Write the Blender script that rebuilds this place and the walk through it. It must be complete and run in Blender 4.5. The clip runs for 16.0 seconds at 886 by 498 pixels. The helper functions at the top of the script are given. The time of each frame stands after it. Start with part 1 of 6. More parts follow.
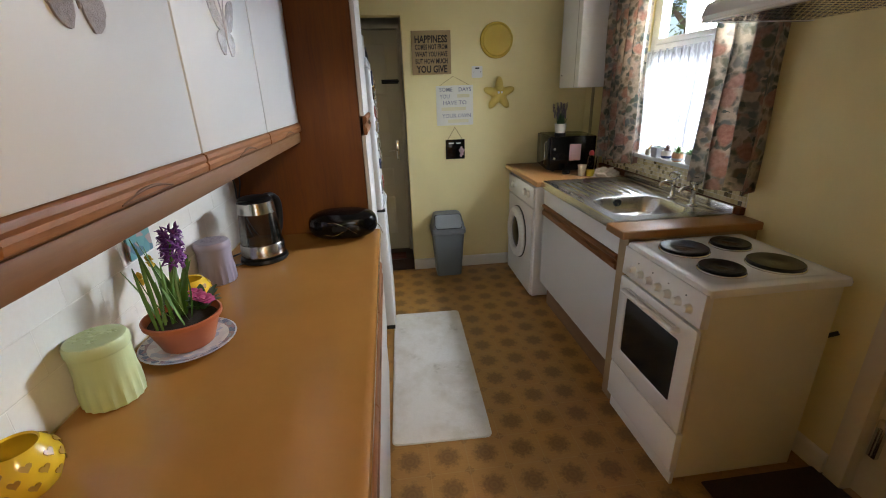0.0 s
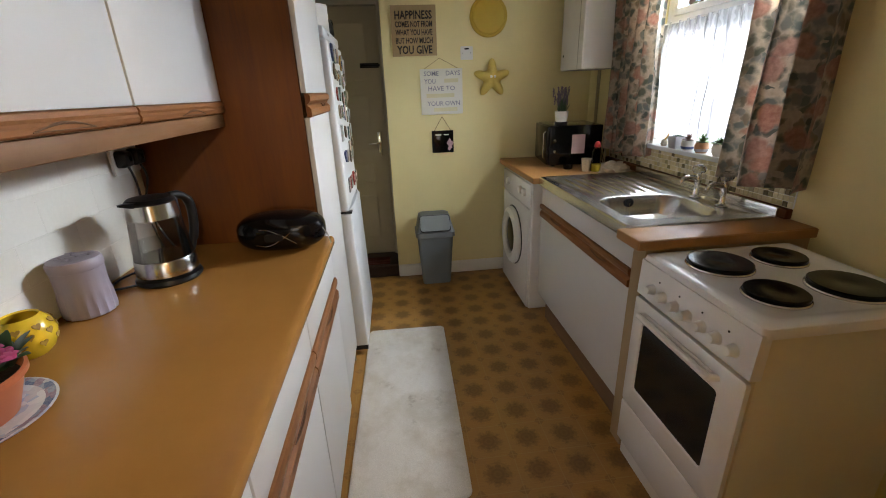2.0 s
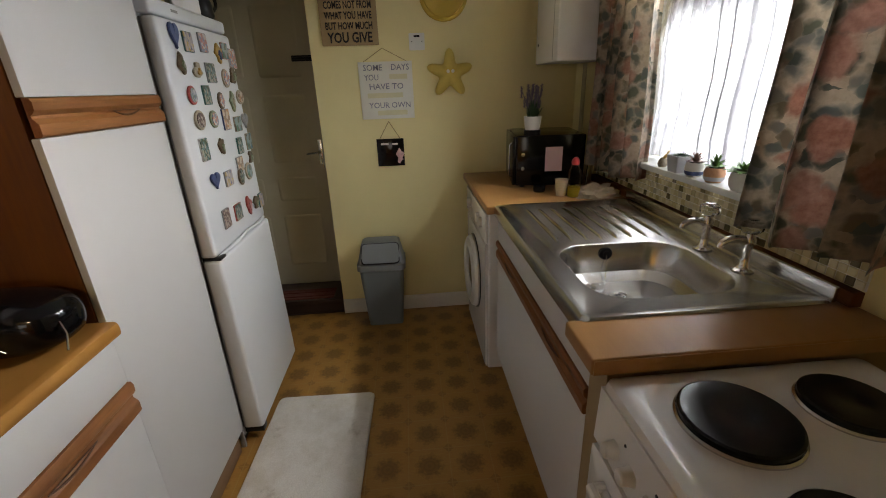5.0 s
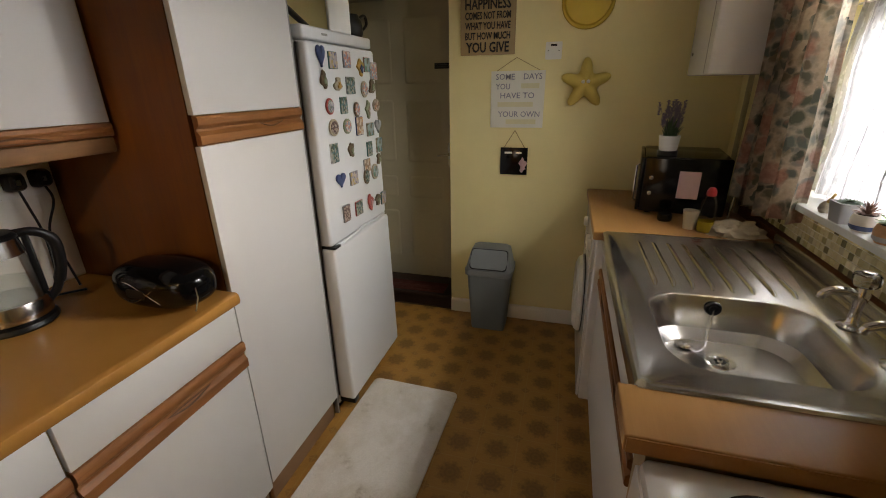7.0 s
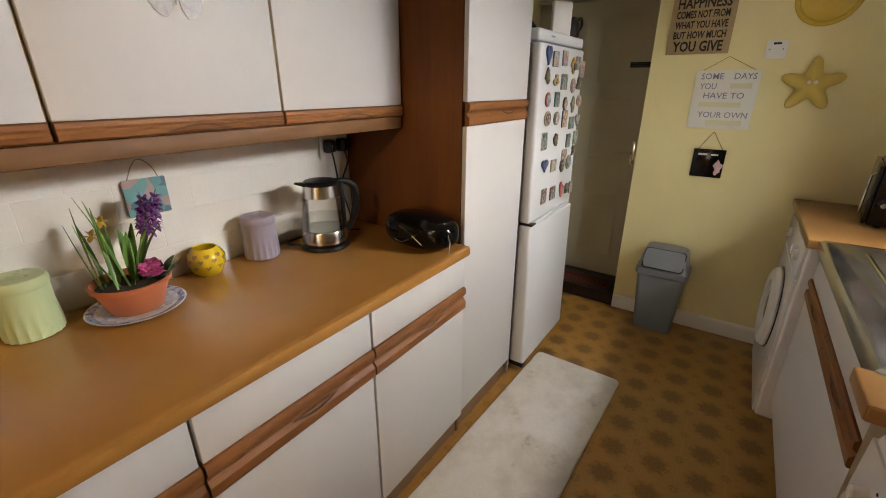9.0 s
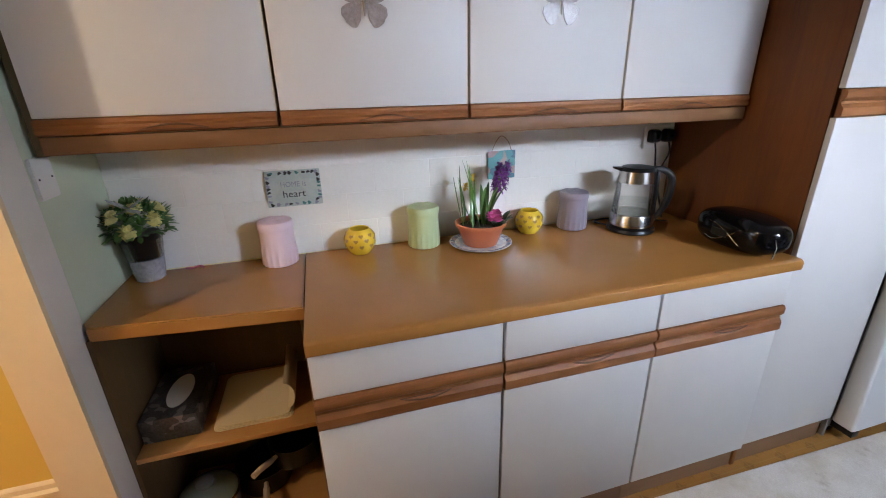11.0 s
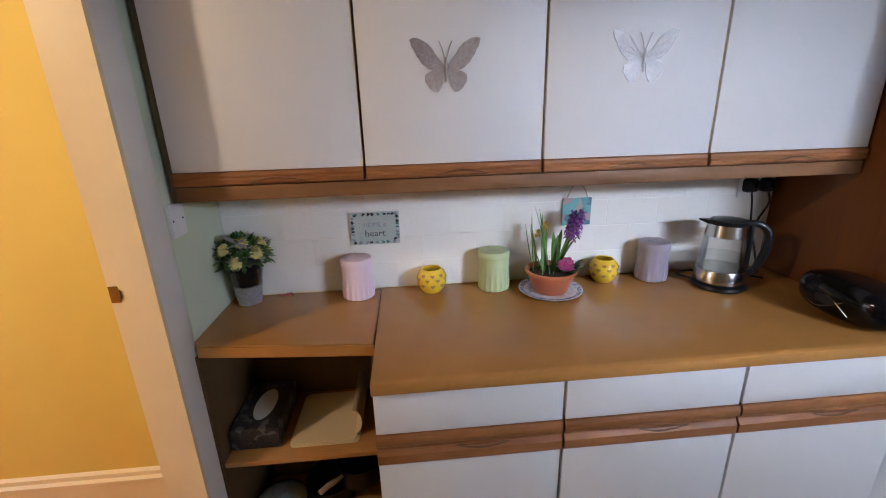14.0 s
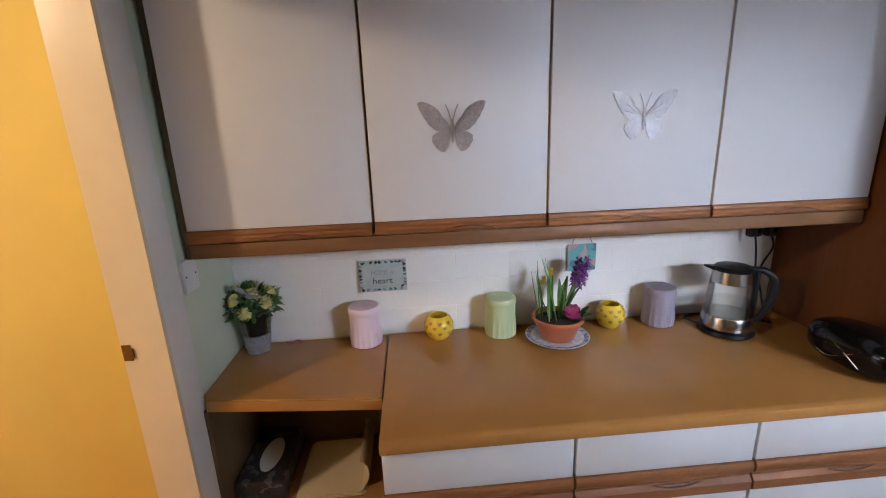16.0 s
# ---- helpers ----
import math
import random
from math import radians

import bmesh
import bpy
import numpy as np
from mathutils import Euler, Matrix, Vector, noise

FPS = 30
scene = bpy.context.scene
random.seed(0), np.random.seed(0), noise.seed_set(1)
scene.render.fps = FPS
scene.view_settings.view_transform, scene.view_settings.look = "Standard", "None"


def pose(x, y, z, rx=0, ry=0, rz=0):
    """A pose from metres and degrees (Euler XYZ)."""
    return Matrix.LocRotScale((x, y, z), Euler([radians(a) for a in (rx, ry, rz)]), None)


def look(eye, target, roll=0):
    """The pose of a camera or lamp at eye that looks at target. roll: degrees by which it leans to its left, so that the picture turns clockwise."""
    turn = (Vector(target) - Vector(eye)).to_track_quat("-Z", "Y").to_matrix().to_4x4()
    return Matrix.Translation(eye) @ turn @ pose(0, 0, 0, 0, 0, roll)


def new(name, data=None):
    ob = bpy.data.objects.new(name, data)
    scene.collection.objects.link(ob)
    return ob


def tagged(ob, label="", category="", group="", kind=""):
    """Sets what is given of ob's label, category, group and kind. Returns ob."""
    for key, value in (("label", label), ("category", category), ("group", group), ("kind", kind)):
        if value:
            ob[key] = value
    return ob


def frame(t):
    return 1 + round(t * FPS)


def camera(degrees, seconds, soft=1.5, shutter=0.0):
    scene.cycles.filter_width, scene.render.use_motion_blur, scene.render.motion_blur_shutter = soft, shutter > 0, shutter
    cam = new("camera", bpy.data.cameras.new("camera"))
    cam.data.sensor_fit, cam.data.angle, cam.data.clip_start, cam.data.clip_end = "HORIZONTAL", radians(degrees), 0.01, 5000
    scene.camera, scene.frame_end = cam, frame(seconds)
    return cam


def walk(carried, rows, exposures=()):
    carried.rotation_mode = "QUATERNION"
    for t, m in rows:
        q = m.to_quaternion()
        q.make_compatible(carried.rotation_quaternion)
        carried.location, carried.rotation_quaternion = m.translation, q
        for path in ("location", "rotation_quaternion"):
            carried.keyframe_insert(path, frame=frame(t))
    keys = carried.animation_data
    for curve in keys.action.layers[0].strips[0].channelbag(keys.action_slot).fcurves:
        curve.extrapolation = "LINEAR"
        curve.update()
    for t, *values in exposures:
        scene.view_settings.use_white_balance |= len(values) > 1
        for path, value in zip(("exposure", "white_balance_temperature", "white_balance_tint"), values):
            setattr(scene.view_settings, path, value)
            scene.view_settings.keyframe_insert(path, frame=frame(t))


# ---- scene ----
cam = camera(92.6, 16.0, soft=1.0)
PATH = [
    (0, (0.478, 0.418, 1.503), (0.693, 2.282, 0.811), -1.9),
    (0.5, (0.502, 0.471, 1.474), (0.713, 2.336, 0.783), -1.9),
    (1, (0.589, 0.577, 1.469), (0.796, 2.441, 0.774), -2.0),
    (1.5, (0.643, 0.652, 1.467), (0.847, 2.514, 0.768), -1.8),
    (2, (0.657, 0.794, 1.412), (0.853, 2.656, 0.711), -2.1),
    (2.5, (0.643, 0.945, 1.407), (0.836, 2.809, 0.707), -2.1),
    (3, (0.68, 1.028, 1.399), (0.875, 2.89, 0.697), -2.1),
    (3.5, (0.827, 1.113, 1.4), (1.021, 2.975, 0.697), -2.0),
    (3.7, (0.883, 1.144, 1.402), (1.078, 3.005, 0.695), -2.0),
    (5.8, (1.249, 1.48, 1.427), (1.176, 3.347, 0.715), -2.5),
    (6, (1.28, 1.479, 1.44), (1.087, 3.338, 0.728), -2.3),
    (6.5, (1.318, 1.463, 1.467), (0.911, 3.286, 0.752), -1.7),
    (7, (1.317, 1.427, 1.479), (0.797, 3.221, 0.763), -1.0),
    (7.5, (1.291, 1.39, 1.481), (0.683, 3.154, 0.761), -0.5),
    (8, (1.227, 1.31, 1.486), (0.524, 3.04, 0.768), -0.0),
    (8.5, (1.169, 1.185, 1.493), (0.295, 2.837, 0.781), 0.2),
    (9, (1.158, 1.079, 1.467), (0.102, 2.619, 0.751), 0.2),
    (9.5, (1.146, 1.025, 1.455), (-0.117, 2.397, 0.731), -0.2),
    (10, (1.221, 0.968, 1.444), (-0.332, 2.002, 0.724), -1.3),
    (10.2, (1.236, 0.954, 1.448), (-0.395, 1.86, 0.728), -1.4),
    (12.5, (1.333, 0.894, 1.432), (-0.55, 1.097, 0.787), -1.4),
    (13, (1.317, 0.924, 1.449), (-0.571, 1.11, 0.816), -1.5),
    (13.5, (1.309, 0.937, 1.488), (-0.579, 1.106, 0.851), -1.6),
    (14, (1.301, 0.95, 1.537), (-0.597, 1.1, 0.926), -1.7),
    (14.5, (1.303, 0.942, 1.601), (-0.622, 1.081, 1.074), -1.8),
    (15, (1.303, 0.945, 1.626), (-0.651, 1.079, 1.221), -1.9),
    (15.5, (1.3, 0.943, 1.632), (-0.657, 1.077, 1.244), -2.1),
    (16, (1.294, 0.944, 1.625), (-0.637, 1.081, 1.121), -2.2),
]
walk(cam, [(t, look(eye, target, roll)) for t, eye, target, roll in PATH],
     [(0.0, 0.72, 6250, 11), (1.5, 0.72, 6400, 11), (3.5, 0.41, 6900, 13), (6.0, -0.08, 7300, 14), (7.0, 0.06, 7700, 15), (8.0, 0.28, 7900, 15), (9.0, 0.56, 7500, 16), (10.0, 0.74, 6200, 14), (12.5, 0.74, 5600, 16), (16.0, 0.61, 5700, 18)])

# world, sun, large lights ------------------------------------------------
world = bpy.data.worlds.new("world")
scene.world = world
world.use_nodes = True
wn = world.node_tree
sky = wn.nodes.new("ShaderNodeTexSky")
sky.sky_type, sky.sun_disc = "NISHITA", False
sky.sun_elevation, sky.sun_rotation = radians(50), radians(230)
sky.air_density, sky.dust_density = 1.0, 3.0
wn.links.new(sky.outputs[0], wn.nodes["Background"].inputs[0])
wn.nodes["Background"].inputs[1].default_value = 0.15


def lamp(name, kind, m, power, colour, **kw):
    data = bpy.data.lights.new(name, kind)
    data.energy, data.color = power, colour
    for key, value in kw.items():
        if key == "angle":
            data.angle = value
        elif key == "size":
            data.shape, data.size = "RECTANGLE", value
        elif key == "size_y":
            data.size_y = value
        elif key == "spread":
            data.spread = value
        elif key == "soft":
            data.shadow_soft_size = value
    ob = new(name, data)
    ob.matrix_world = m
    return ob


lamp("sun", "SUN", look((-5, -4, 8), (0, 2, 0)), 0.8, (1.0, 0.95, 0.88), angle=radians(12))
# skylight that falls through the kitchen window, added fill from the next room and its lamp
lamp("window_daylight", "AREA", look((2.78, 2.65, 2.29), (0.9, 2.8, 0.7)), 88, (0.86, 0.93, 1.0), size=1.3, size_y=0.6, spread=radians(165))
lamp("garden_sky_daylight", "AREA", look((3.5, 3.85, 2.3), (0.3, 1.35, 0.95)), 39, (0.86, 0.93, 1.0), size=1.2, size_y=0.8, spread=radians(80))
# unseen source, added to send fill through the doorway onto the far wall
lamp("room_doorway_fill", "AREA", look((0.75, -2.19, 1.5), (0.75, 0.0, 1.35)), 6, (1.0, 0.95, 0.86), size=0.95, size_y=1.1)
lamp("room_lamp_light", "POINT", pose(1.2, -0.76, 2.31), 38, (1.0, 0.76, 0.46), soft=0.06)

# materials ---------------------------------------------------------------
MATS = {}


def nodes_of(name):
    m = bpy.data.materials.new(name)
    m.use_nodes = True
    MATS[name] = m
    return m, m.node_tree, m.node_tree.nodes["Principled BSDF"]


def link(nt, a, b):
    nt.links.new(a, b)


def noise_node(nt, coords, scale, detail=3.0, rough=0.6):
    n = nt.nodes.new("ShaderNodeTexNoise")
    n.inputs["Scale"].default_value, n.inputs["Detail"].default_value, n.inputs["Roughness"].default_value = scale, detail, rough
    link(nt, coords, n.inputs["Vector"])
    return n.outputs[0]


def mapped(nt, scale=(1, 1, 1), kind="Object"):
    tc, mp = nt.nodes.new("ShaderNodeTexCoord"), nt.nodes.new("ShaderNodeMapping")
    mp.inputs["Scale"].default_value = scale
    link(nt, tc.outputs[kind], mp.inputs["Vector"])
    return mp.outputs[0]


def ramp(nt, fac, stops):
    r = nt.nodes.new("ShaderNodeValToRGB")
    while len(r.color_ramp.elements) < len(stops):
        r.color_ramp.elements.new(0.5)
    for e, (p, c) in zip(r.color_ramp.elements, stops):
        e.position, e.color = p, (*c, 1)
    link(nt, fac, r.inputs[0])
    return r.outputs[0]


def mix(nt, fac, a, b, blend="MIX"):
    n = nt.nodes.new("ShaderNodeMix")
    n.data_type, n.blend_type = "RGBA", blend
    for sock, v in ((n.inputs[0], fac), (n.inputs[6], a), (n.inputs[7], b)):
        if isinstance(v, (int, float)):
            sock.default_value = v
        elif isinstance(v, tuple):
            sock.default_value = (*v, 1)
        else:
            link(nt, v, sock)
    return n.outputs[2]


def calc(nt, op, a, b=None, c=None):
    n = nt.nodes.new("ShaderNodeMath")
    n.operation = op
    for sock, v in zip(n.inputs, (a, b, c)):
        if v is None:
            continue
        if isinstance(v, (int, float)):
            sock.default_value = v
        else:
            link(nt, v, sock)
    return n.outputs[0]


def bump(nt, bsdf, height, strength, distance=0.002):
    b = nt.nodes.new("ShaderNodeBump")
    b.inputs["Strength"].default_value, b.inputs["Distance"].default_value = strength, distance
    link(nt, height, b.inputs["Height"])
    link(nt, b.outputs[0], bsdf.inputs["Normal"])


def plain(name, colour, rough=0.5, metal=0.0, vary=0.12, grain=60.0, blotch=3.0, relief=0.05, rough_vary=0.05, coat=0.0, tint=None):
    """A surface of one colour with grain, blotches and uneven gloss."""
    if rough - rough_vary < 0.285 < rough + rough_vary:
        rough = 0.29 + rough_vary if rough >= 0.26 else 0.27 - rough_vary
    m, nt, p = nodes_of(name)
    co = mapped(nt)
    big, fine = noise_node(nt, co, blotch, 4), noise_node(nt, co, grain, 3)
    low = tuple(c * (1 - vary) for c in colour) if tint is None else tint
    c1 = ramp(nt, big, [(0.3, low), (0.7, tuple(min(1, c * (1 + vary * 0.4)) for c in colour))])
    c2 = mix(nt, vary * 0.8, c1, ramp(nt, fine, [(0.35, tuple(c * 0.75 for c in colour)), (0.65, colour)]))
    link(nt, c2, p.inputs["Base Color"])
    p.inputs["Metallic"].default_value = metal
    p.inputs["Coat Weight"].default_value = coat
    if max(colour) < 0.02:
        p.inputs["Specular IOR Level"].default_value = 0.3
    r = ramp(nt, big, [(0.3, (max(0.02, rough - rough_vary),) * 3), (0.7, (min(1, rough + rough_vary),) * 3)])
    link(nt, r, p.inputs["Roughness"])
    if relief:
        bump(nt, p, fine, relief)
    return m


def wood(name, dark, light, axis=1, rough=0.45, rings=14.0, relief=0.1, coat=0.0):
    """Wood with the grain along one axis."""
    m, nt, p = nodes_of(name)
    sc = [1.0, 1.0, 1.0]
    sc[axis] = 0.07
    co = mapped(nt, tuple(sc))
    a, b = noise_node(nt, co, rings, 5, 0.65), noise_node(nt, co, rings * 9, 3, 0.7)
    sc[axis] = 0.3
    c = noise_node(nt, mapped(nt, tuple(sc)), 2.5, 3)
    c1 = ramp(nt, a, [(0.28, dark), (0.5, tuple((x + y) / 2 for x, y in zip(dark, light))), (0.72, light)])
    c2 = mix(nt, 0.35, c1, ramp(nt, b, [(0.3, dark), (0.7, light)]))
    c3 = mix(nt, 0.25, c2, ramp(nt, c, [(0.3, dark), (0.7, light)]))
    link(nt, c3, p.inputs["Base Color"])
    link(nt, ramp(nt, b, [(0.2, (max(0.29, rough - 0.1),) * 3), (0.8, (rough + 0.12,) * 3)]), p.inputs["Roughness"])
    p.inputs["Coat Weight"].default_value = coat
    p.inputs["Specular IOR Level"].default_value = 0.3
    bump(nt, p, b, relief, 0.0015)
    return m


WALL = plain("cream_wall_paint", (0.8, 0.7, 0.36), 0.75, vary=0.06, grain=140, blotch=2.2, relief=0.12)
ROOM_WALL = plain("yellow_room_paint", (0.7, 0.5, 0.1), 0.7, vary=0.06, grain=120, blotch=1.6, relief=0.12)
MINT = plain("pale_green_paint", (0.62, 0.68, 0.5), 0.7, vary=0.05, grain=120, blotch=2.0, relief=0.1)
CEIL = plain("white_ceiling_paint", (0.78, 0.76, 0.7), 0.85, vary=0.04, grain=90, relief=0.15)
GLOSS = plain("white_gloss_paint", (0.76, 0.73, 0.66), 0.32, vary=0.06, grain=40, relief=0.05)
CREAM_GLOSS = plain("cream_gloss_paint", (0.76, 0.62, 0.4), 0.34, vary=0.06, grain=40, relief=0.05)
# duller cream, shared by the back door and its recess walls
DOOR_PAINT = plain("dull_door_paint", (0.47, 0.43, 0.33), 0.45, vary=0.08, grain=40, relief=0.06)
UNIT = plain("white_laminate", (0.59, 0.575, 0.56), 0.52, vary=0.03, grain=200, blotch=1.5, relief=0.02)
UNIT_EDGE = plain("yellowed_edge_strip", (0.66, 0.54, 0.34), 0.5, vary=0.1)
OAK = wood("honey_oak_trim", (0.105, 0.033, 0.009), (0.3, 0.12, 0.033), 1, 0.5, 22, 0.25)
OAK_DARK = wood("oak_light_rail", (0.095, 0.04, 0.014), (0.19, 0.09, 0.033), 1, 0.55, 22, 0.15)
PANEL = wood("teak_end_panel", (0.085, 0.022, 0.002), (0.21, 0.066, 0.005), 2, 0.55, 12, 0.08)
PLINTH = wood("brown_plinth", (0.16, 0.085, 0.045), (0.27, 0.16, 0.085), 1, 0.55, 16, 0.08)
CARCASS = wood("carcass_board", (0.27, 0.19, 0.1), (0.4, 0.29, 0.16), 2, 0.55, 12, 0.05)
WORKTOP = plain("tan_worktop_laminate", (0.33, 0.152, 0.036), 0.2, vary=0.08, grain=320, blotch=5.0, relief=0.02, rough_vary=0.025)
WORKTOP_R = wood("wood_effect_worktop", (0.32, 0.155, 0.05), (0.4, 0.205, 0.07), 1, 0.34, 18, 0.03)
DOOR_CREAM = plain("aged_cream_door_paint", (0.68, 0.6, 0.43), 0.45, vary=0.08, grain=40, relief=0.06)
STEEL = plain("brushed_steel", (0.68, 0.67, 0.65), 0.23, 1.0, vary=0.08, grain=160, blotch=8, relief=0.03, rough_vary=0.035)
CHROME = plain("chrome", (0.75, 0.74, 0.72), 0.1, 1.0, vary=0.04, relief=0.0, rough_vary=0.05)
ENAMEL = plain("white_enamel", (0.8, 0.795, 0.78), 0.18, vary=0.04, grain=80, relief=0.0, rough_vary=0.05)
COOKER_SIDE = plain("cream_cooker_side", (0.75, 0.69, 0.51), 0.4, vary=0.06, grain=80, relief=0.03)
PLASTIC = plain("white_plastic", (0.75, 0.74, 0.7), 0.35, vary=0.05, relief=0.02)
FRIDGE = plain("fridge_white", (0.7, 0.72, 0.735), 0.36, vary=0.03, grain=300, relief=0.05)
FRIDGE_SIDE = plain("fridge_grey_side", (0.3, 0.3, 0.29), 0.45, vary=0.05)
BLACK = plain("black_plastic", (0.007, 0.007, 0.0075), 0.3, vary=0.2, relief=0.02)
BLACK_GLOSS = plain("black_gloss", (0.004, 0.004, 0.0045), 0.12, vary=0.1, relief=0.0, rough_vary=0.04)
IRON = plain("black_hot_plate", (0.006, 0.006, 0.0065), 0.2, vary=0.25, grain=120, relief=0.06)
BIN = plain("grey_bin_plastic", (0.17, 0.195, 0.205), 0.5, vary=0.06, grain=200, relief=0.08)
BIN_LID = plain("grey_bin_lid", (0.19, 0.205, 0.215), 0.42, vary=0.06, grain=200, relief=0.08)
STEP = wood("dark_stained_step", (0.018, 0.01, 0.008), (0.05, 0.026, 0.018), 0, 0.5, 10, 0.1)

# mesh helpers ------------------------------------------------------------


def add_box(bm, lo, hi, bevel=0.0, seg=2):
    r = bmesh.ops.create_cube(bm, size=1.0)
    c = [(a + b) / 2 for a, b in zip(lo, hi)]
    s = [max(b - a, 1e-4) for a, b in zip(lo, hi)]
    bmesh.ops.transform(bm, matrix=Matrix.LocRotScale(c, None, s), verts=r["verts"])
    if bevel:
        edges = list({e for v in r["verts"] for e in v.link_edges})
        bmesh.ops.bevel(bm, geom=edges, offset=bevel, segments=seg, affect="EDGES", profile=0.5)
    return bm


def box(lo, hi, bevel=0.0, seg=2):
    return add_box(bmesh.new(), lo, hi, bevel, seg)


def boxes(*rows, bevel=0.0):
    bm = bmesh.new()
    for lo, hi in rows:
        add_box(bm, lo, hi, bevel)
    return bm


def lathe(profile, n=32, wobble=None):
    """A turned shape round z from (radius, height) rows."""
    bm = bmesh.new()
    rings = []
    for k, (r, z) in enumerate(profile):
        if r < 1e-5:
            rings.append([bm.verts.new((0, 0, z))])
        else:
            ring = []
            for i in range(n):
                a = 2 * math.pi * i / n
                q = r * (wobble(a, k) if wobble else 1)
                ring.append(bm.verts.new((q * math.cos(a), q * math.sin(a), z)))
            rings.append(ring)
    for a, b in zip(rings, rings[1:]):
        for i in range(n):
            j = (i + 1) % n
            if len(a) == 1 and len(b) == 1:
                continue
            if len(a) == 1:
                bm.faces.new((a[0], b[j], b[i]))
            elif len(b) == 1:
                bm.faces.new((a[i], a[j], b[0]))
            else:
                bm.faces.new((a[i], a[j], b[j], b[i]))
    bmesh.ops.recalc_face_normals(bm, faces=bm.faces)
    return bm


def add_tube(bm, points, radius, n=10, caps=True):
    """A round rod along points; radius is a number or a list."""
    pts = [Vector(p) for p in points]
    rr = radius if isinstance(radius, (list, tuple)) else [radius] * len(pts)
    rings = []
    ref = None
    for i, p in enumerate(pts):
        d = (pts[min(i + 1, len(pts) - 1)] - pts[max(i - 1, 0)]).normalized()
        if ref is None:
            ref = Vector((0, 0, 1)) if abs(d.z) < 0.9 else Vector((1, 0, 0))
        u = d.cross(ref).normalized()
        v = u.cross(d).normalized()
        ref = v
        rings.append([bm.verts.new(p + rr[i] * (math.cos(2 * math.pi * k / n) * u + math.sin(2 * math.pi * k / n) * v)) for k in range(n)])
    for a, b in zip(rings, rings[1:]):
        for k in range(n):
            bm.faces.new((a[k], a[(k + 1) % n], b[(k + 1) % n], b[k]))
    if caps:
        bm.faces.new(rings[0][::-1])
        bm.faces.new(rings[-1])
    return bm


def tube(points, radius, n=10):
    return add_tube(bmesh.new(), points, radius, n)


def curve_points(ctrl, n=24):
    """A smooth line through points (Catmull-Rom)."""
    c = [Vector(p) for p in ctrl]
    c = [c[0] * 2 - c[1]] + c + [c[-1] * 2 - c[-2]]
    out = []
    for i in range(1, len(c) - 2):
        for k in range(n):
            t = k / n
            a, b, d, e = c[i - 1], c[i], c[i + 1], c[i + 2]
            out.append(0.5 * (2 * b + (d - a) * t + (2 * a - 5 * b + 4 * d - e) * t * t + (3 * b - a - 3 * d + e) * t ** 3))
    return out + [c[-2]]


def slab(outline, depth, bevel=0.0, normal="z"):
    """A flat outline (two coordinates) given a thickness along an axis."""
    bm = bmesh.new()
    order = {"z": lambda a, b, c: (a, b, c), "x": lambda a, b, c: (c, a, b), "y": lambda a, b, c: (a, c, b)}[normal]
    f = bm.faces.new([bm.verts.new(order(a, b, 0)) for a, b in outline])
    r = bmesh.ops.extrude_face_region(bm, geom=[f])
    vs = [g for g in r["geom"] if isinstance(g, bmesh.types.BMVert)]
    bmesh.ops.translate(bm, verts=vs, vec=order(0, 0, depth))
    bmesh.ops.recalc_face_normals(bm, faces=bm.faces)
    if bevel:
        bmesh.ops.bevel(bm, geom=[e for e in bm.edges if all(len(v.link_edges) == 3 for v in e.verts) and abs((order(0, 0, 1)[0] * (e.verts[0].co - e.verts[1].co).x) + (order(0, 0, 1)[1] * (e.verts[0].co - e.verts[1].co).y) + (order(0, 0, 1)[2] * (e.verts[0].co - e.verts[1].co).z)) < 1e-6], offset=bevel, segments=2, affect="EDGES")
    return bm


def rounded(x0, x1, y0, y1, r, n=6):
    """The outline of a rectangle with round corners."""
    out = []
    for cx, cy, a0 in ((x1 - r, y1 - r, 0), (x0 + r, y1 - r, 90), (x0 + r, y0 + r, 180), (x1 - r, y0 + r, 270)):
        for k in range(n + 1):
            a = radians(a0 + 90 * k / n)
            out.append((cx + r * math.cos(a), cy + r * math.sin(a)))
    return out


ORIGIN = {}


def mesh_object(name, bm, material, smooth=True):
    data = bpy.data.meshes.new(name)
    bm.to_mesh(data)
    bm.free()
    if smooth:
        data.polygons.foreach_set("use_smooth", [True] * len(data.polygons))
        data.set_sharp_from_angle(angle=radians(32))
    if material:
        data.materials.append(material)
    return new(name, data)


def structure(name, bm, material, label, category="", smooth=True):
    return tagged(mesh_object(name, bm, material, smooth), label, category or name.split("_")[0], kind="structure")


def thing(name, at, label, category, group="", turn=0.0):
    ob = new(name)
    ob.empty_display_size = 0.05
    ob.matrix_world = pose(*at, 0, 0, turn)
    ORIGIN[ob.name] = Vector(at)
    return tagged(ob, label, category, group)


def part(name, bm, material, parent, label="", world=False, smooth=True):
    """One mesh under a thing or a part; world: the bmesh is in world places."""
    if world:
        bmesh.ops.translate(bm, verts=bm.verts, vec=-ORIGIN[parent.name])
    ob = mesh_object(name, bm, material, smooth)
    ob.parent = parent
    if parent.name in ORIGIN:
        ORIGIN[ob.name] = ORIGIN[parent.name]
    return tagged(ob, label) if label else ob


def single(name, bm, material, at, label, category, group="", turn=0.0, smooth=True):
    """A thing that is one mesh, built round its own base."""
    ob = mesh_object(name, bm, material, smooth)
    ob.matrix_world = pose(*at, 0, 0, turn)
    return tagged(ob, label, category, group)



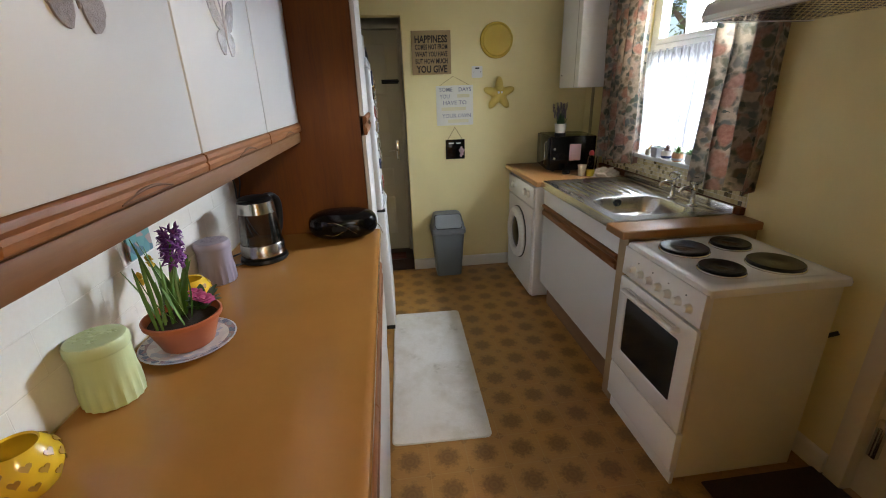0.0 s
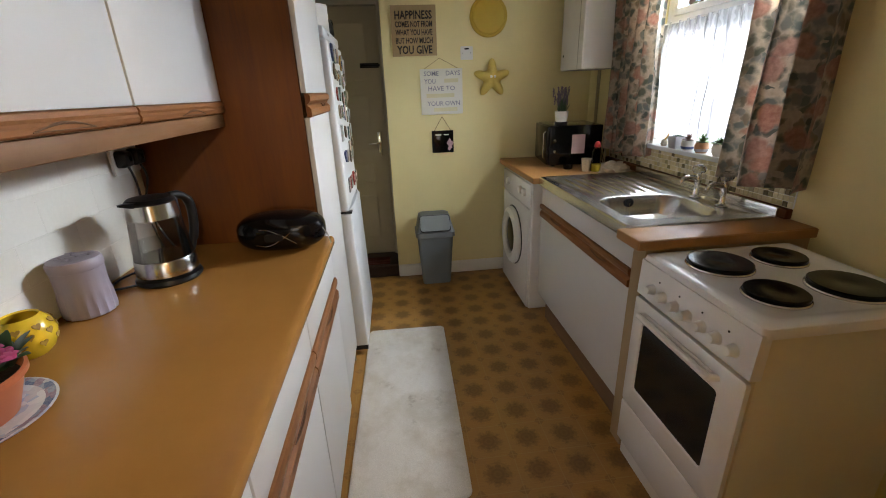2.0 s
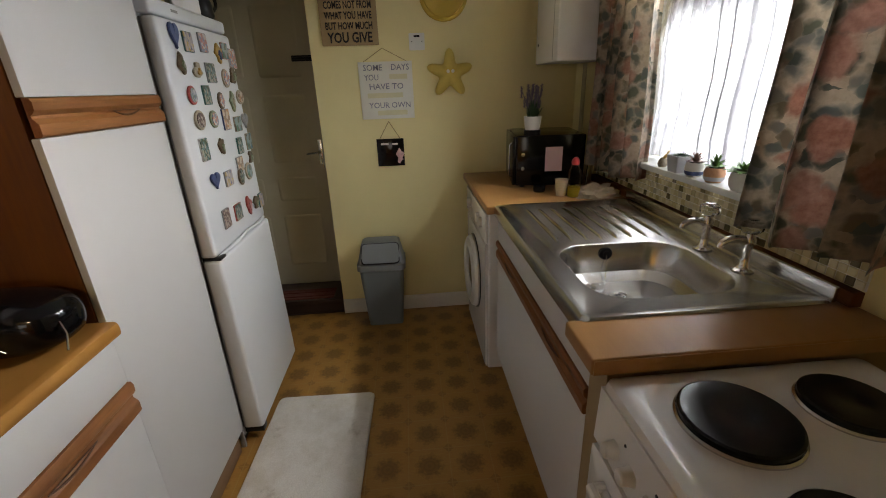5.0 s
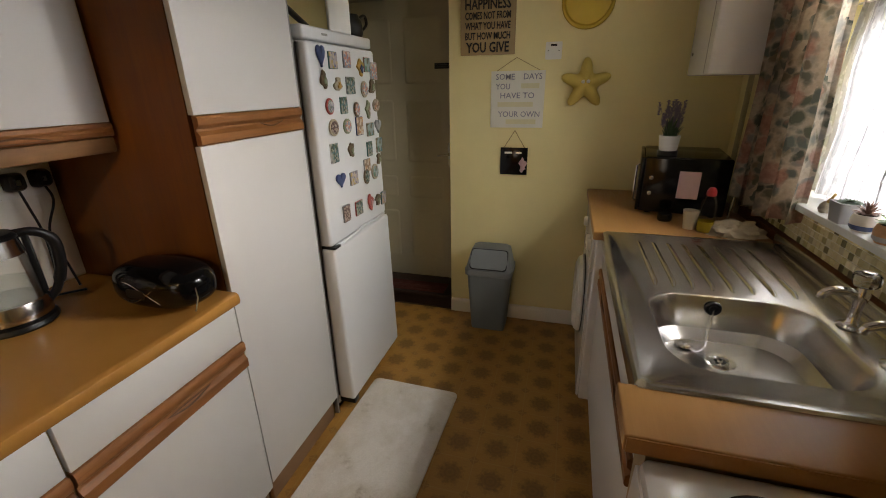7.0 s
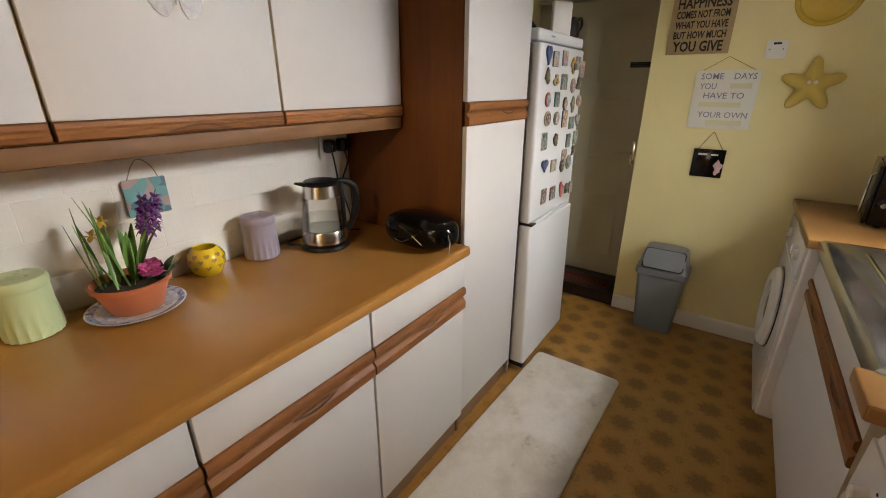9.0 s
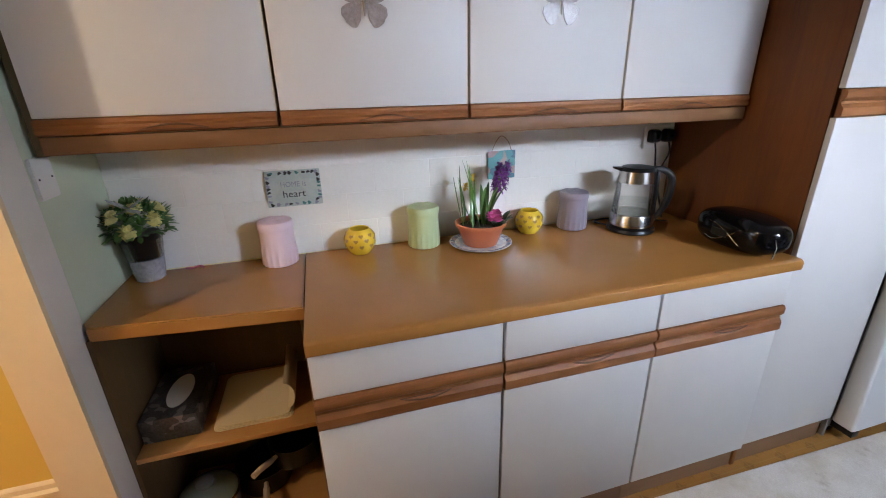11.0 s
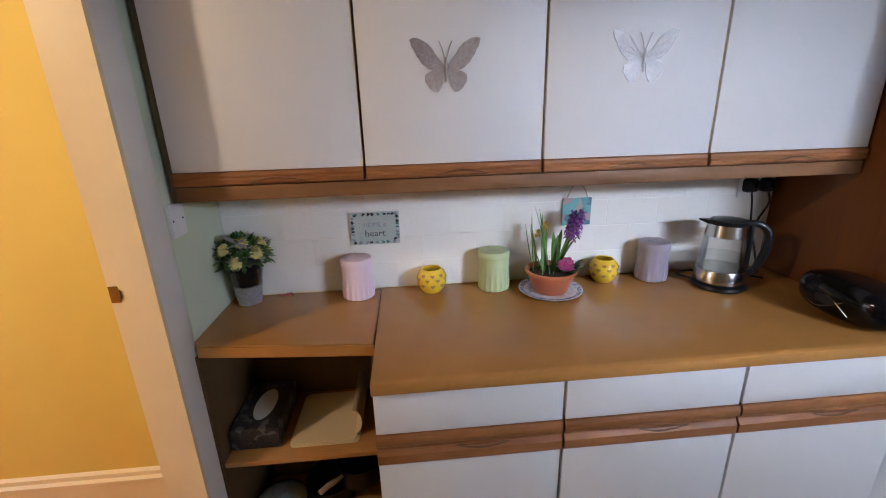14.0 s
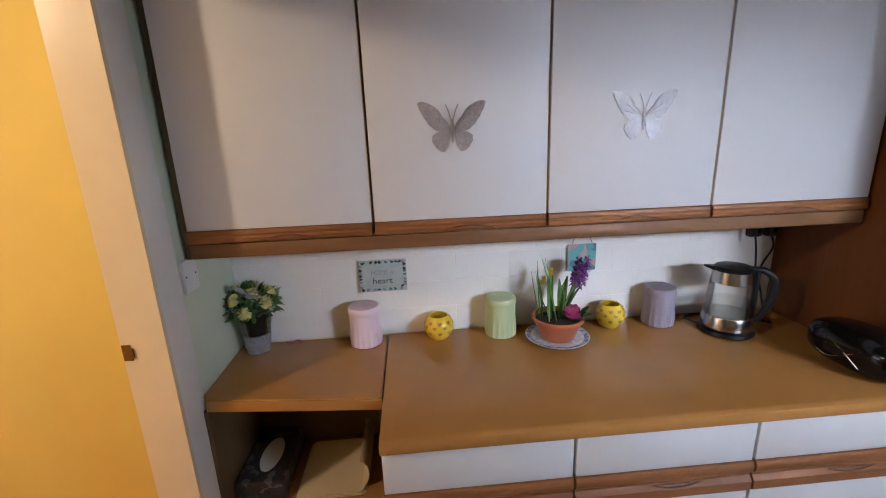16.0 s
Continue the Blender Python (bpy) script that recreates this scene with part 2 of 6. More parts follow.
def glass(name, colour=(1, 1, 1), rough=0.02, ior=1.45):
    m, nt, p = nodes_of(name)
    p.inputs["Base Color"].default_value = (*colour, 1)
    p.inputs["Transmission Weight"].default_value = 1.0
    p.inputs["Roughness"].default_value, p.inputs["IOR"].default_value = rough, ior
    return m


def thin_glass(name, tint):
    """Thin blown glass: mostly clear, with a little mirror gloss that grows at the rim."""
    m, nt, p = nodes_of(name)
    tr, gl, lw, ms = (nt.nodes.new("ShaderNode" + k) for k in ("BsdfTransparent", "BsdfGlossy", "LayerWeight", "MixShader"))
    tr.inputs[0].default_value = (*tint, 1)
    gl.inputs["Roughness"].default_value = 0.04
    lw.inputs[0].default_value = 0.25
    link(nt, calc(nt, "MULTIPLY", lw.outputs["Fresnel"], 0.6), ms.inputs[0])
    link(nt, tr.outputs[0], ms.inputs[1])
    link(nt, gl.outputs[0], ms.inputs[2])
    link(nt, ms.outputs[0], nt.nodes["Material Output"].inputs[0])
    return m


PANE = glass("window_glass", ior=1.05)
ACRYLIC = glass("clear_acrylic", (0.95, 0.96, 0.96), 0.08)


def vinyl_floor():
    """Printed vinyl: 167 mm squares with a joint line and a brown rosette."""
    m, nt, p = nodes_of("printed_vinyl_floor")
    geo, sep = nt.nodes.new("ShaderNodeNewGeometry"), nt.nodes.new("ShaderNodeSeparateXYZ")
    link(nt, geo.outputs["Position"], sep.inputs[0])
    u = calc(nt, "SUBTRACT", calc(nt, "FRACT", calc(nt, "DIVIDE", calc(nt, "ADD", sep.outputs[0], 10.0 * 0.167 - 0.634 + 0.0835), 0.167)), 0.5)
    v = calc(nt, "SUBTRACT", calc(nt, "FRACT", calc(nt, "DIVIDE", calc(nt, "ADD", sep.outputs[1], 30.0 * 0.167 - 1.84 + 0.0835), 0.167)), 0.5)
    r = calc(nt, "SQRT", calc(nt, "ADD", calc(nt, "MULTIPLY", u, u), calc(nt, "MULTIPLY", v, v)))
    a = calc(nt, "ARCTAN2", v, u)
    petals = calc(nt, "MULTIPLY", calc(nt, "SINE", calc(nt, "MULTIPLY", a, 8.0)), 0.028)
    n1 = noise_node(nt, geo.outputs["Position"], 90.0, 3)
    edge = calc(nt, "ADD", calc(nt, "ADD", r, petals), calc(nt, "MULTIPLY", calc(nt, "SUBTRACT", n1, 0.5), 0.34))
    rings = calc(nt, "MULTIPLY", calc(nt, "SINE", calc(nt, "MULTIPLY", r, 62.0)), 0.08)
    spot = nt.nodes.new("ShaderNodeMapRange")
    spot.inputs[1].default_value, spot.inputs[2].default_value, spot.inputs[3].default_value, spot.inputs[4].default_value = 0.2, 0.38, 0.85, 0.0
    link(nt, edge, spot.inputs[0])
    fac = calc(nt, "MULTIPLY", spot.outputs[0], calc(nt, "ADD", rings, 0.75))
    big = noise_node(nt, geo.outputs["Position"], 1.7, 4)
    streak = noise_node(nt, mapped(nt, (8, 90, 1)), 3.0, 3)
    base = mix(nt, 0.3, ramp(nt, big, [(0.3, (0.31, 0.155, 0.034)), (0.7, (0.4, 0.21, 0.05))]), ramp(nt, streak, [(0.3, (0.26, 0.125, 0.03)), (0.7, (0.44, 0.24, 0.065))]))
    c = mix(nt, fac, base, (0.1, 0.045, 0.013))
    corner = calc(nt, "GREATER_THAN", calc(nt, "ADD", calc(nt, "ADD", calc(nt, "ABSOLUTE", u), calc(nt, "ABSOLUTE", v)), calc(nt, "MULTIPLY", calc(nt, "SUBTRACT", n1, 0.5), 0.2)), 0.86)
    c = mix(nt, calc(nt, "MULTIPLY", corner, 0.4), c, (0.15, 0.07, 0.02))
    line = calc(nt, "GREATER_THAN", calc(nt, "MAXIMUM", calc(nt, "ABSOLUTE", u), calc(nt, "ABSOLUTE", v)), 0.487)
    c = mix(nt, calc(nt, "MULTIPLY", line, 0.35), c, (0.4, 0.26, 0.1))
    link(nt, c, p.inputs["Base Color"])
    link(nt, ramp(nt, big, [(0.3, (0.33,) * 3), (0.7, (0.5,) * 3)]), p.inputs["Roughness"])
    bump(nt, p, n1, 0.08)
    return m


def speckled(name, colours, scale, rough=0.5, relief=0.1, metal=0.0, stretch=(1, 1, 1)):
    """A surface of patches in several colours."""
    m, nt, p = nodes_of(name)
    vo = nt.nodes.new("ShaderNodeTexVoronoi")
    vo.inputs["Scale"].default_value = scale
    co = mapped(nt, stretch)
    link(nt, co, vo.inputs["Vector"])
    n = len(colours)
    sep = nt.nodes.new("ShaderNodeSeparateColor")
    link(nt, vo.outputs["Color"], sep.inputs[0])
    c = ramp(nt, sep.outputs[0], [(k / n, col) for k, col in enumerate(colours)])
    c.node.color_ramp.interpolation = "CONSTANT"
    fine = noise_node(nt, co, scale * 3, 3)
    link(nt, mix(nt, 0.3, c, ramp(nt, fine, [(0.3, tuple(x * 0.6 for x in colours[0])), (0.7, colours[-1])])), p.inputs["Base Color"])
    p.inputs["Roughness"].default_value, p.inputs["Metallic"].default_value = rough, metal
    bump(nt, p, fine, relief)
    return m


def floral_cloth():
    """Curtain cloth: cream ground, peach and red blooms, grey-green leaves."""
    m, nt, p = nodes_of("floral_curtain_cloth")
    co = mapped(nt, (1, 1, 1))
    warp = nt.nodes.new("ShaderNodeVectorMath")
    warp.operation = "MULTIPLY_ADD"
    nz = nt.nodes.new("ShaderNodeTexNoise")
    nz.inputs["Scale"].default_value = 11
    nz.inputs["Detail"].default_value = 4
    link(nt, co, nz.inputs["Vector"])
    link(nt, nz.outputs["Color"], warp.inputs[0])
    warp.inputs[1].default_value = (0.11, 0.11, 0.11)
    link(nt, co, warp.inputs[2])

    def cells(scale, cut0, cut1):
        vo = nt.nodes.new("ShaderNodeTexVoronoi")
        vo.inputs["Scale"].default_value = scale
        link(nt, warp.outputs[0], vo.inputs["Vector"])
        mr = nt.nodes.new("ShaderNodeMapRange")
        for k, v in enumerate((cut0, cut1, 1.0, 0.0), 1):
            mr.inputs[k].default_value = v
        link(nt, vo.outputs["Distance"], mr.inputs[0])
        return mr.outputs[0], vo.outputs["Color"]

    leaf, lc = cells(27, 0.4, 0.74)
    bloom, bc = cells(10.5, 0.36, 0.5)
    fine = noise_node(nt, co, 60, 4)
    ground = ramp(nt, fine, [(0.3, (0.5, 0.42, 0.32)), (0.7, (0.66, 0.58, 0.47))])
    sp = nt.nodes.new("ShaderNodeSeparateColor")
    link(nt, lc, sp.inputs[0])
    leaves = ramp(nt, sp.outputs[0], [(0.0, (0.1, 0.115, 0.095)), (0.3, (0.2, 0.23, 0.21)), (0.5, (0.34, 0.32, 0.29)), (0.7, (0.14, 0.16, 0.12)), (1.0, (0.3, 0.24, 0.17))])
    gate = calc(nt, "GREATER_THAN", sp.outputs[1], 0.14)
    c = mix(nt, calc(nt, "MULTIPLY", leaf, gate), ground, leaves)
    sb = nt.nodes.new("ShaderNodeSeparateColor")
    link(nt, bc, sb.inputs[0])
    blooms = mix(nt, 0.5, ramp(nt, sb.outputs[0], [(0.0, (0.4, 0.2, 0.15)), (0.5, (0.46, 0.28, 0.21)), (1.0, (0.48, 0.32, 0.27))]), ramp(nt, fine, [(0.35, (0.34, 0.17, 0.12)), (0.65, (0.62, 0.4, 0.3))]))
    c = mix(nt, calc(nt, "MULTIPLY", bloom, calc(nt, "GREATER_THAN", sb.outputs[1], 0.25)), c, blooms)
    link(nt, c, p.inputs["Base Color"])
    p.inputs["Roughness"].default_value = 0.9
    p.inputs["Sheen Weight"].default_value = 0.2
    tr = nt.nodes.new("ShaderNodeBsdfTranslucent")
    link(nt, c, tr.inputs[0])
    ms = nt.nodes.new("ShaderNodeMixShader")
    ms.inputs[0].default_value = 0.16
    link(nt, p.outputs[0], ms.inputs[1])
    link(nt, tr.outputs[0], ms.inputs[2])
    link(nt, ms.outputs[0], nt.nodes["Material Output"].inputs[0])
    bump(nt, p, noise_node(nt, co, 500, 2), 0.15)
    return m


def net_cloth():
    """White lace: half open, with denser scrolling sprigs."""
    m, nt, p = nodes_of("white_net_lace")
    co = mapped(nt, (1, 1, 0.6))
    vo = nt.nodes.new("ShaderNodeTexWave")
    vo.wave_type, vo.bands_direction = "BANDS", "Y"
    vo.inputs["Scale"].default_value, vo.inputs["Distortion"].default_value, vo.inputs["Detail"].default_value = 14.0, 6.0, 3.0
    vo.inputs["Detail Scale"].default_value = 2.0
    link(nt, co, vo.inputs["Vector"])
    dens = ramp(nt, vo.outputs["Fac"], [(0.4, (0.64,) * 3), (0.75, (0.95,) * 3)])
    df, tl, tp = nt.nodes.new("ShaderNodeBsdfDiffuse"), nt.nodes.new("ShaderNodeBsdfTranslucent"), nt.nodes.new("ShaderNodeBsdfTransparent")
    df.inputs[0].default_value, tl.inputs[0].default_value = (0.82, 0.82, 0.84, 1), (0.5, 0.5, 0.52, 1)
    a, b = nt.nodes.new("ShaderNodeMixShader"), nt.nodes.new("ShaderNodeMixShader")
    a.inputs[0].default_value = 0.55
    link(nt, df.outputs[0], a.inputs[1])
    link(nt, tl.outputs[0], a.inputs[2])
    link(nt, dens, b.inputs[0])
    link(nt, tp.outputs[0], b.inputs[1])
    link(nt, a.outputs[0], b.inputs[2])
    link(nt, b.outputs[0], nt.nodes["Material Output"].inputs[0])
    return m


def tinted(name, stops, rough=0.3, relief=0.02):
    """Pieces that differ from one another: the colour follows the object's random number."""
    m, nt, p = nodes_of(name)
    oi = nt.nodes.new("ShaderNodeObjectInfo")
    c = ramp(nt, oi.outputs["Random"], stops)
    fine = noise_node(nt, mapped(nt), 90, 3)
    link(nt, mix(nt, 0.05, c, ramp(nt, fine, [(0.3, (0.2, 0.18, 0.14)), (0.7, (0.8, 0.78, 0.7))])), p.inputs["Base Color"])
    p.inputs["Roughness"].default_value = rough
    bump(nt, p, fine, relief)
    return m


VINYL = vinyl_floor()
FLORAL, NET = floral_cloth(), net_cloth()
CARPET_O = plain("orange_carpet", (0.42, 0.13, 0.035), 0.95, vary=0.2, grain=350, blotch=5, relief=0.6)
CARPET_D = speckled("dark_brown_carpet", [(0.05, 0.024, 0.014), (0.07, 0.032, 0.018), (0.035, 0.018, 0.012)], 300, 0.95, 0.5)
WHITE_TILE = tinted("white_wall_tile", [(0.0, (0.78, 0.75, 0.68)), (1.0, (0.81, 0.79, 0.73))], 0.16, 0.01)
GROUT = plain("grout", (0.8, 0.78, 0.71), 0.85, vary=0.1)
MOSAIC = tinted("mosaic_tile", [(0.0, (0.68, 0.6, 0.36)), (0.55, (0.72, 0.65, 0.43)), (0.6, (0.6, 0.51, 0.25)), (0.72, (0.63, 0.55, 0.3)), (0.8, (0.22, 0.2, 0.1)), (0.9, (0.16, 0.13, 0.07)), (0.93, (0.68, 0.62, 0.44))], 0.25)
UPVC = plain("white_upvc", (0.8, 0.8, 0.8), 0.3, vary=0.03, relief=0.0)

# structure ---------------------------------------------------------------
XL, XR, YN, YF, H = -0.215, 2.13, 0.29, 4.0, 2.42   # wall faces and ceiling
structure("floor", boxes(((-0.4, 0.195, -0.06), (2.35, 4.0, 0.0))), VINYL, "brown patterned vinyl floor with dark rosette squares", "floor")
structure("floor_room", box((-0.4, -2.3, -0.06), (2.35, 0.195, 0.004)), CARPET_O, "orange carpet in the next room", "carpet")
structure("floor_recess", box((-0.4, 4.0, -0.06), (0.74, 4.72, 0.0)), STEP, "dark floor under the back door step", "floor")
structure("carpet_side", box((1.62, 0.3, 0.0), (XR, 1.555, 0.008), 0.003), CARPET_D, "dark brown carpet by the side door", "carpet")
structure("wall_west", box((-0.38, 0.195, 0), (XL, 4.6, H)), WALL, "cream painted kitchen wall behind the units", "wall")
structure("wall_room_west", box((-0.38, -2.2, 0), (XL + 0.002, 0.195, H)), ROOM_WALL, "deep yellow painted wall of the next room", "wall")
structure("wall_far", box((0.628, YF, 0), (2.33, YF + 0.12, H)), WALL, "cream yellow painted plaster wall", "wall")
structure("wall_far_lintel", box((XL, YF, 2.06), (0.628, YF + 0.12, H)), WALL, "cream painted wall over the back door recess", "wall")
WY0, WY1, WZ0, WZ1 = 2.3, 3.33, 1.09, 2.14
structure("wall_window", boxes(((XR, 1.5, 0), (XR + 0.2, WY0, H)), ((XR, WY1, 0), (XR + 0.2, YF, H)),
                               ((XR, WY0, 0), (XR + 0.2, WY1, WZ0 - 0.025)), ((XR, WY0, WZ1), (XR + 0.2, WY1, H))), WALL,
          "cream painted wall round the window", "wall")
structure("wall_side_door", boxes(((XR, 0.195, 0), (XR + 0.2, 0.62, H)), ((XR, 0.62, 2.06), (XR + 0.2, 1.5, H))), WALL, "cream wall round a panelled door", "wall")
structure("wall_near", boxes(((XL, 0.195, 0), (0.235, YN, H)), ((1.06, 0.195, 0), (XR, YN, H)), ((0.235, 0.195, 2.09), (1.06, YN, H))), MINT,
          "pale green painted wall beside the doorway", "wall")
structure("ceiling", box((-0.38, -2.3, H), (2.35, 4.75, H + 0.1)), CEIL, "white painted ceiling", "ceiling")
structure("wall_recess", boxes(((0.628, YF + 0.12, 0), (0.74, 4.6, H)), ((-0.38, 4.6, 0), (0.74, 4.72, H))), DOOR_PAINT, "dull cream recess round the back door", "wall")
structure("wall_room", boxes(((-0.4, -2.3, 0), (0.25, -2.2, H)), ((1.25, -2.3, 0), (2.35, -2.2, H)), ((0.25, -2.3, 0), (1.25, -2.2, 0.92)), ((0.25, -2.3, 2.08), (1.25, -2.2, H)), ((2.25, -2.2, 0), (2.35, 0.195, H))), ROOM_WALL, "yellow painted wall of the next room", "wall")


def skirting(name, lo, hi, along, face, label):
    """A skirting board with a rounded top: lo, hi along an axis, face: the wall's place and the way out of it."""
    at, out = face
    prof = [(0, 0), (0.016, 0), (0.016, 0.075), (0.012, 0.088), (0.006, 0.094), (0, 0.096)]
    if name == "baseboard_room":
        prof = [(0, 0), (0.018, 0), (0.018, 0.106), (0.026, 0.114), (0.026, 0.127), (0.014, 0.136), (0.012, 0.154), (0.004, 0.163), (0, 0.165)]
    bm = bmesh.new()
    ends = []
    for s in (lo, hi):
        ends.append([bm.verts.new((s, at + out * a, z) if along == "x" else (at + out * a, s, z)) for a, z in prof])
    for k in range(len(prof) - 1):
        bm.faces.new((ends[0][k], ends[0][k + 1], ends[1][k + 1], ends[1][k]))
    bm.faces.new(ends[0][::-1])
    bm.faces.new(ends[1])
    bmesh.ops.recalc_face_normals(bm, faces=bm.faces)
    structure(name, bm, CREAM_GLOSS if name == "baseboard_room" else GLOSS, label, "skirting board")


skirting("baseboard", 0.63, 1.5, "x", (YF, -1), "white gloss skirting board on the far wall")
skirting("baseboard_room", -2.2, 0.19, "y", (XL + 0.002, 1), "moulded cream skirting board in the next room")
skirting("baseboard_side", 1.52, 2.1, "y", (XR, -1), "white skirting board behind the cooker")

# doorway lining
structure("door_lining", boxes(((0.235, 0.187, 0), (0.25, 0.298, 2.07)), ((1.045, 0.187, 0), (1.06, 0.298, 2.07)), ((0.235, 0.187, 2.07), (1.06, 0.298, 2.09))), CREAM_GLOSS, "cream painted doorway lining", "door frame")
structure("trim_architrave", boxes(((0.13, YN, 0), (0.236, YN + 0.008, 2.09)), bevel=0.003), GLOSS, "white painted architrave board", "trim")
strike = single("strike_plate", boxes(((-0.001, -0.011, -0.022), (0.0015, 0.011, 0.022)), ((-0.0005, 0.009, -0.012), (0.004, 0.016, 0.012))), plain("tarnished_brass", (0.3, 0.2, 0.09), 0.35, 1.0, vary=0.2), (0.251, 0.2, 1.125), "small tarnished brass strike plate on the door jamb", "strike plate")

# back door in its recess
dr = structure("door_1", box((XL, 4.3, 0.1), (0.6, 4.345, 2.0), 0.002), DOOR_PAINT, "dull cream panelled back door, closed", "door")
for x0, x1 in ((-0.12, 0.15), (0.24, 0.5)):
    for z0, z1 in ((0.25, 0.62), (0.72, 0.88), (0.98, 1.4), (1.5, 1.9)):
        bm = bmesh.new()
        lo, hi = rounded(x0, x1, z0, z1, 0.02, 3), rounded(x0 + 0.02, x1 - 0.02, z0 + 0.02, z1 - 0.02, 0.015, 3)
        a, b, c = [[bm.verts.new((x, y, z)) for x, z in o] for o, y in ((lo, 4.2999), (rounded(x0 + 0.008, x1 - 0.008, z0 + 0.008, z1 - 0.008, 0.018, 3), 4.2965), (hi, 4.298))]
        for p0, p1 in ((a, b), (b, c)):
            for k in range(len(p0)):
                bm.faces.new((p0[k], p0[(k + 1) % len(p0)], p1[(k + 1) % len(p0)], p1[k]))
        bm.faces.new(c)
        bmesh.ops.recalc_face_normals(bm, faces=bm.faces)
        part("door_panel", bm, DOOR_PAINT, dr)
part("door_frame", boxes(((0.602, 4.27, 0.1), (0.626, 4.35, 2.03)), ((XL, 4.27, 2.005), (0.601, 4.35, 2.03))), DOOR_PAINT, dr)
bolt = part("bolt", add_tube(boxes(((0.45, 4.291, 1.588), (0.59, 4.299, 1.622)), bevel=0.002), [(0.455, 4.284, 1.605), (0.598, 4.284, 1.605)], 0.008, 8), BLACK, dr, "black slide bolt")
add_pts = [(0.55, 4.29, 1.04), (0.55, 4.26, 1.04), (0.53, 4.25, 1.04), (0.47, 4.25, 1.035)]
part("door_handle", add_tube(box((0.535, 4.292, 0.96), (0.565, 4.2995, 1.12), 0.003), curve_points(add_pts, 6), 0.007), CHROME, dr, "chrome lever handle on a plate")
single("key_ring", add_tube(tube([(0.0, 0, 0.0), (0, 0, -0.045)], 0.004, 6), [(0.008, 0.004, -0.02), (0.012, 0.002, -0.07)], 0.004, 6), CHROME, (0.55, 4.283, 1.01), "bunch of keys hanging in the door lock", "keys")
st = thing("door_step", (0.2, 4.1, 0), "dark wooden step with a reddish striped mat", "step")
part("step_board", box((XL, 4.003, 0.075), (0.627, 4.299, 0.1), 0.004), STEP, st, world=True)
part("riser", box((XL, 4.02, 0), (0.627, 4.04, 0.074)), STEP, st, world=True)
MATRED = plain("red_brown_mat", (0.1, 0.025, 0.018), 0.95, vary=0.3, grain=300, relief=0.4)
single("striped_door_mat", boxes(*[((-0.3, y, 0), (0.36, y + 0.028, 0.006 + 0.003 * (k % 2))) for k, y in enumerate((-0.14, -0.11, -0.08, -0.05, -0.02))], bevel=0.002), MATRED, (0.2, 4.17, 0.1), "dark red ribbed mat on the back step", "door mat")

# side door by the cooker
sd = structure("door_2", box((XR + 0.03, 0.66, 0.01), (XR + 0.075, 1.44, 2.0), 0.002), DOOR_CREAM, "cream painted panelled side door, closed", "door")
for z0, z1 in ((0.2, 0.85), (1.05, 1.85)):
    part("door_panel", box((XR + 0.02, 0.8, z0), (XR + 0.031, 1.3, z1), 0.009, 2), DOOR_CREAM, sd)
part("door_frame", boxes(((XR - 0.012, 1.445, 0), (XR + 0.09, 1.515, 2.06)), ((XR - 0.012, 0.6, 0), (XR + 0.09, 0.655, 2.06)), ((XR - 0.012, 0.656, 2.005), (XR + 0.09, 1.444, 2.06)), bevel=0.004), DOOR_CREAM, sd)
part("latch", add_tube(box((XR + 0.012, 1.395, 0.2), (XR + 0.03, 1.425, 0.36), 0.002), [(XR + 0.008, 1.41, 0.21), (XR + 0.008, 1.41, 0.33)], 0.006, 8), STEEL, sd, "worn metal bolt")


def extrude_profile(profile, y0, y1):
    """A moulding: an (x, z) outline drawn along y."""
    bm = bmesh.new()
    ends = [[bm.verts.new((x, y, z)) for x, z in profile] for y in (y0, y1)]
    n = len(profile)
    for k in range(n):
        bm.faces.new((ends[0][k], ends[0][(k + 1) % n], ends[1][(k + 1) % n], ends[1][k]))
    bm.faces.new(ends[0][::-1])
    bm.faces.new(ends[1])
    bmesh.ops.recalc_face_normals(bm, faces=bm.faces)
    return bm


def lens_scoop(x, yc, z, half, height, way=1):
    """The finger pull: a shallow boat-shaped lip on a wooden rail."""
    pts = [(x, yc + half * (2 * k / 16 - 1), z - way * height * math.cos(math.pi * (k / 16 - 0.5))) for k in range(17)]
    return add_tube(tube(pts, [0.001 + 0.0018 * math.sin(math.pi * k / 16) for k in range(17)], 8), [(x, yc - half, z), (x, yc + half, z)], 0.0011, 6)


def rail_profile(x, z0, z1, way=1):
    h = z1 - z0
    return [(x - way * 0.004, z0), (x + way * 0.009, z0), (x + way * 0.013, z0 + 0.06 * h), (x + way * 0.013, z0 + 0.34 * h), (x + way * 0.008, z0 + 0.42 * h), (x + way * 0.003, z0 + 0.48 * h),
            (x + way * 0.002, z0 + 0.56 * h), (x + way * 0.008, z0 + 0.62 * h), (x + way * 0.013, z0 + 0.7 * h), (x + way * 0.014, z0 + 0.9 * h), (x + way * 0.009, z1), (x - way * 0.004, z1)]


SCOOP = wood("dark_oak_groove", (0.05, 0.02, 0.008), (0.12, 0.05, 0.02), 1, 0.55, 20, 0.1)

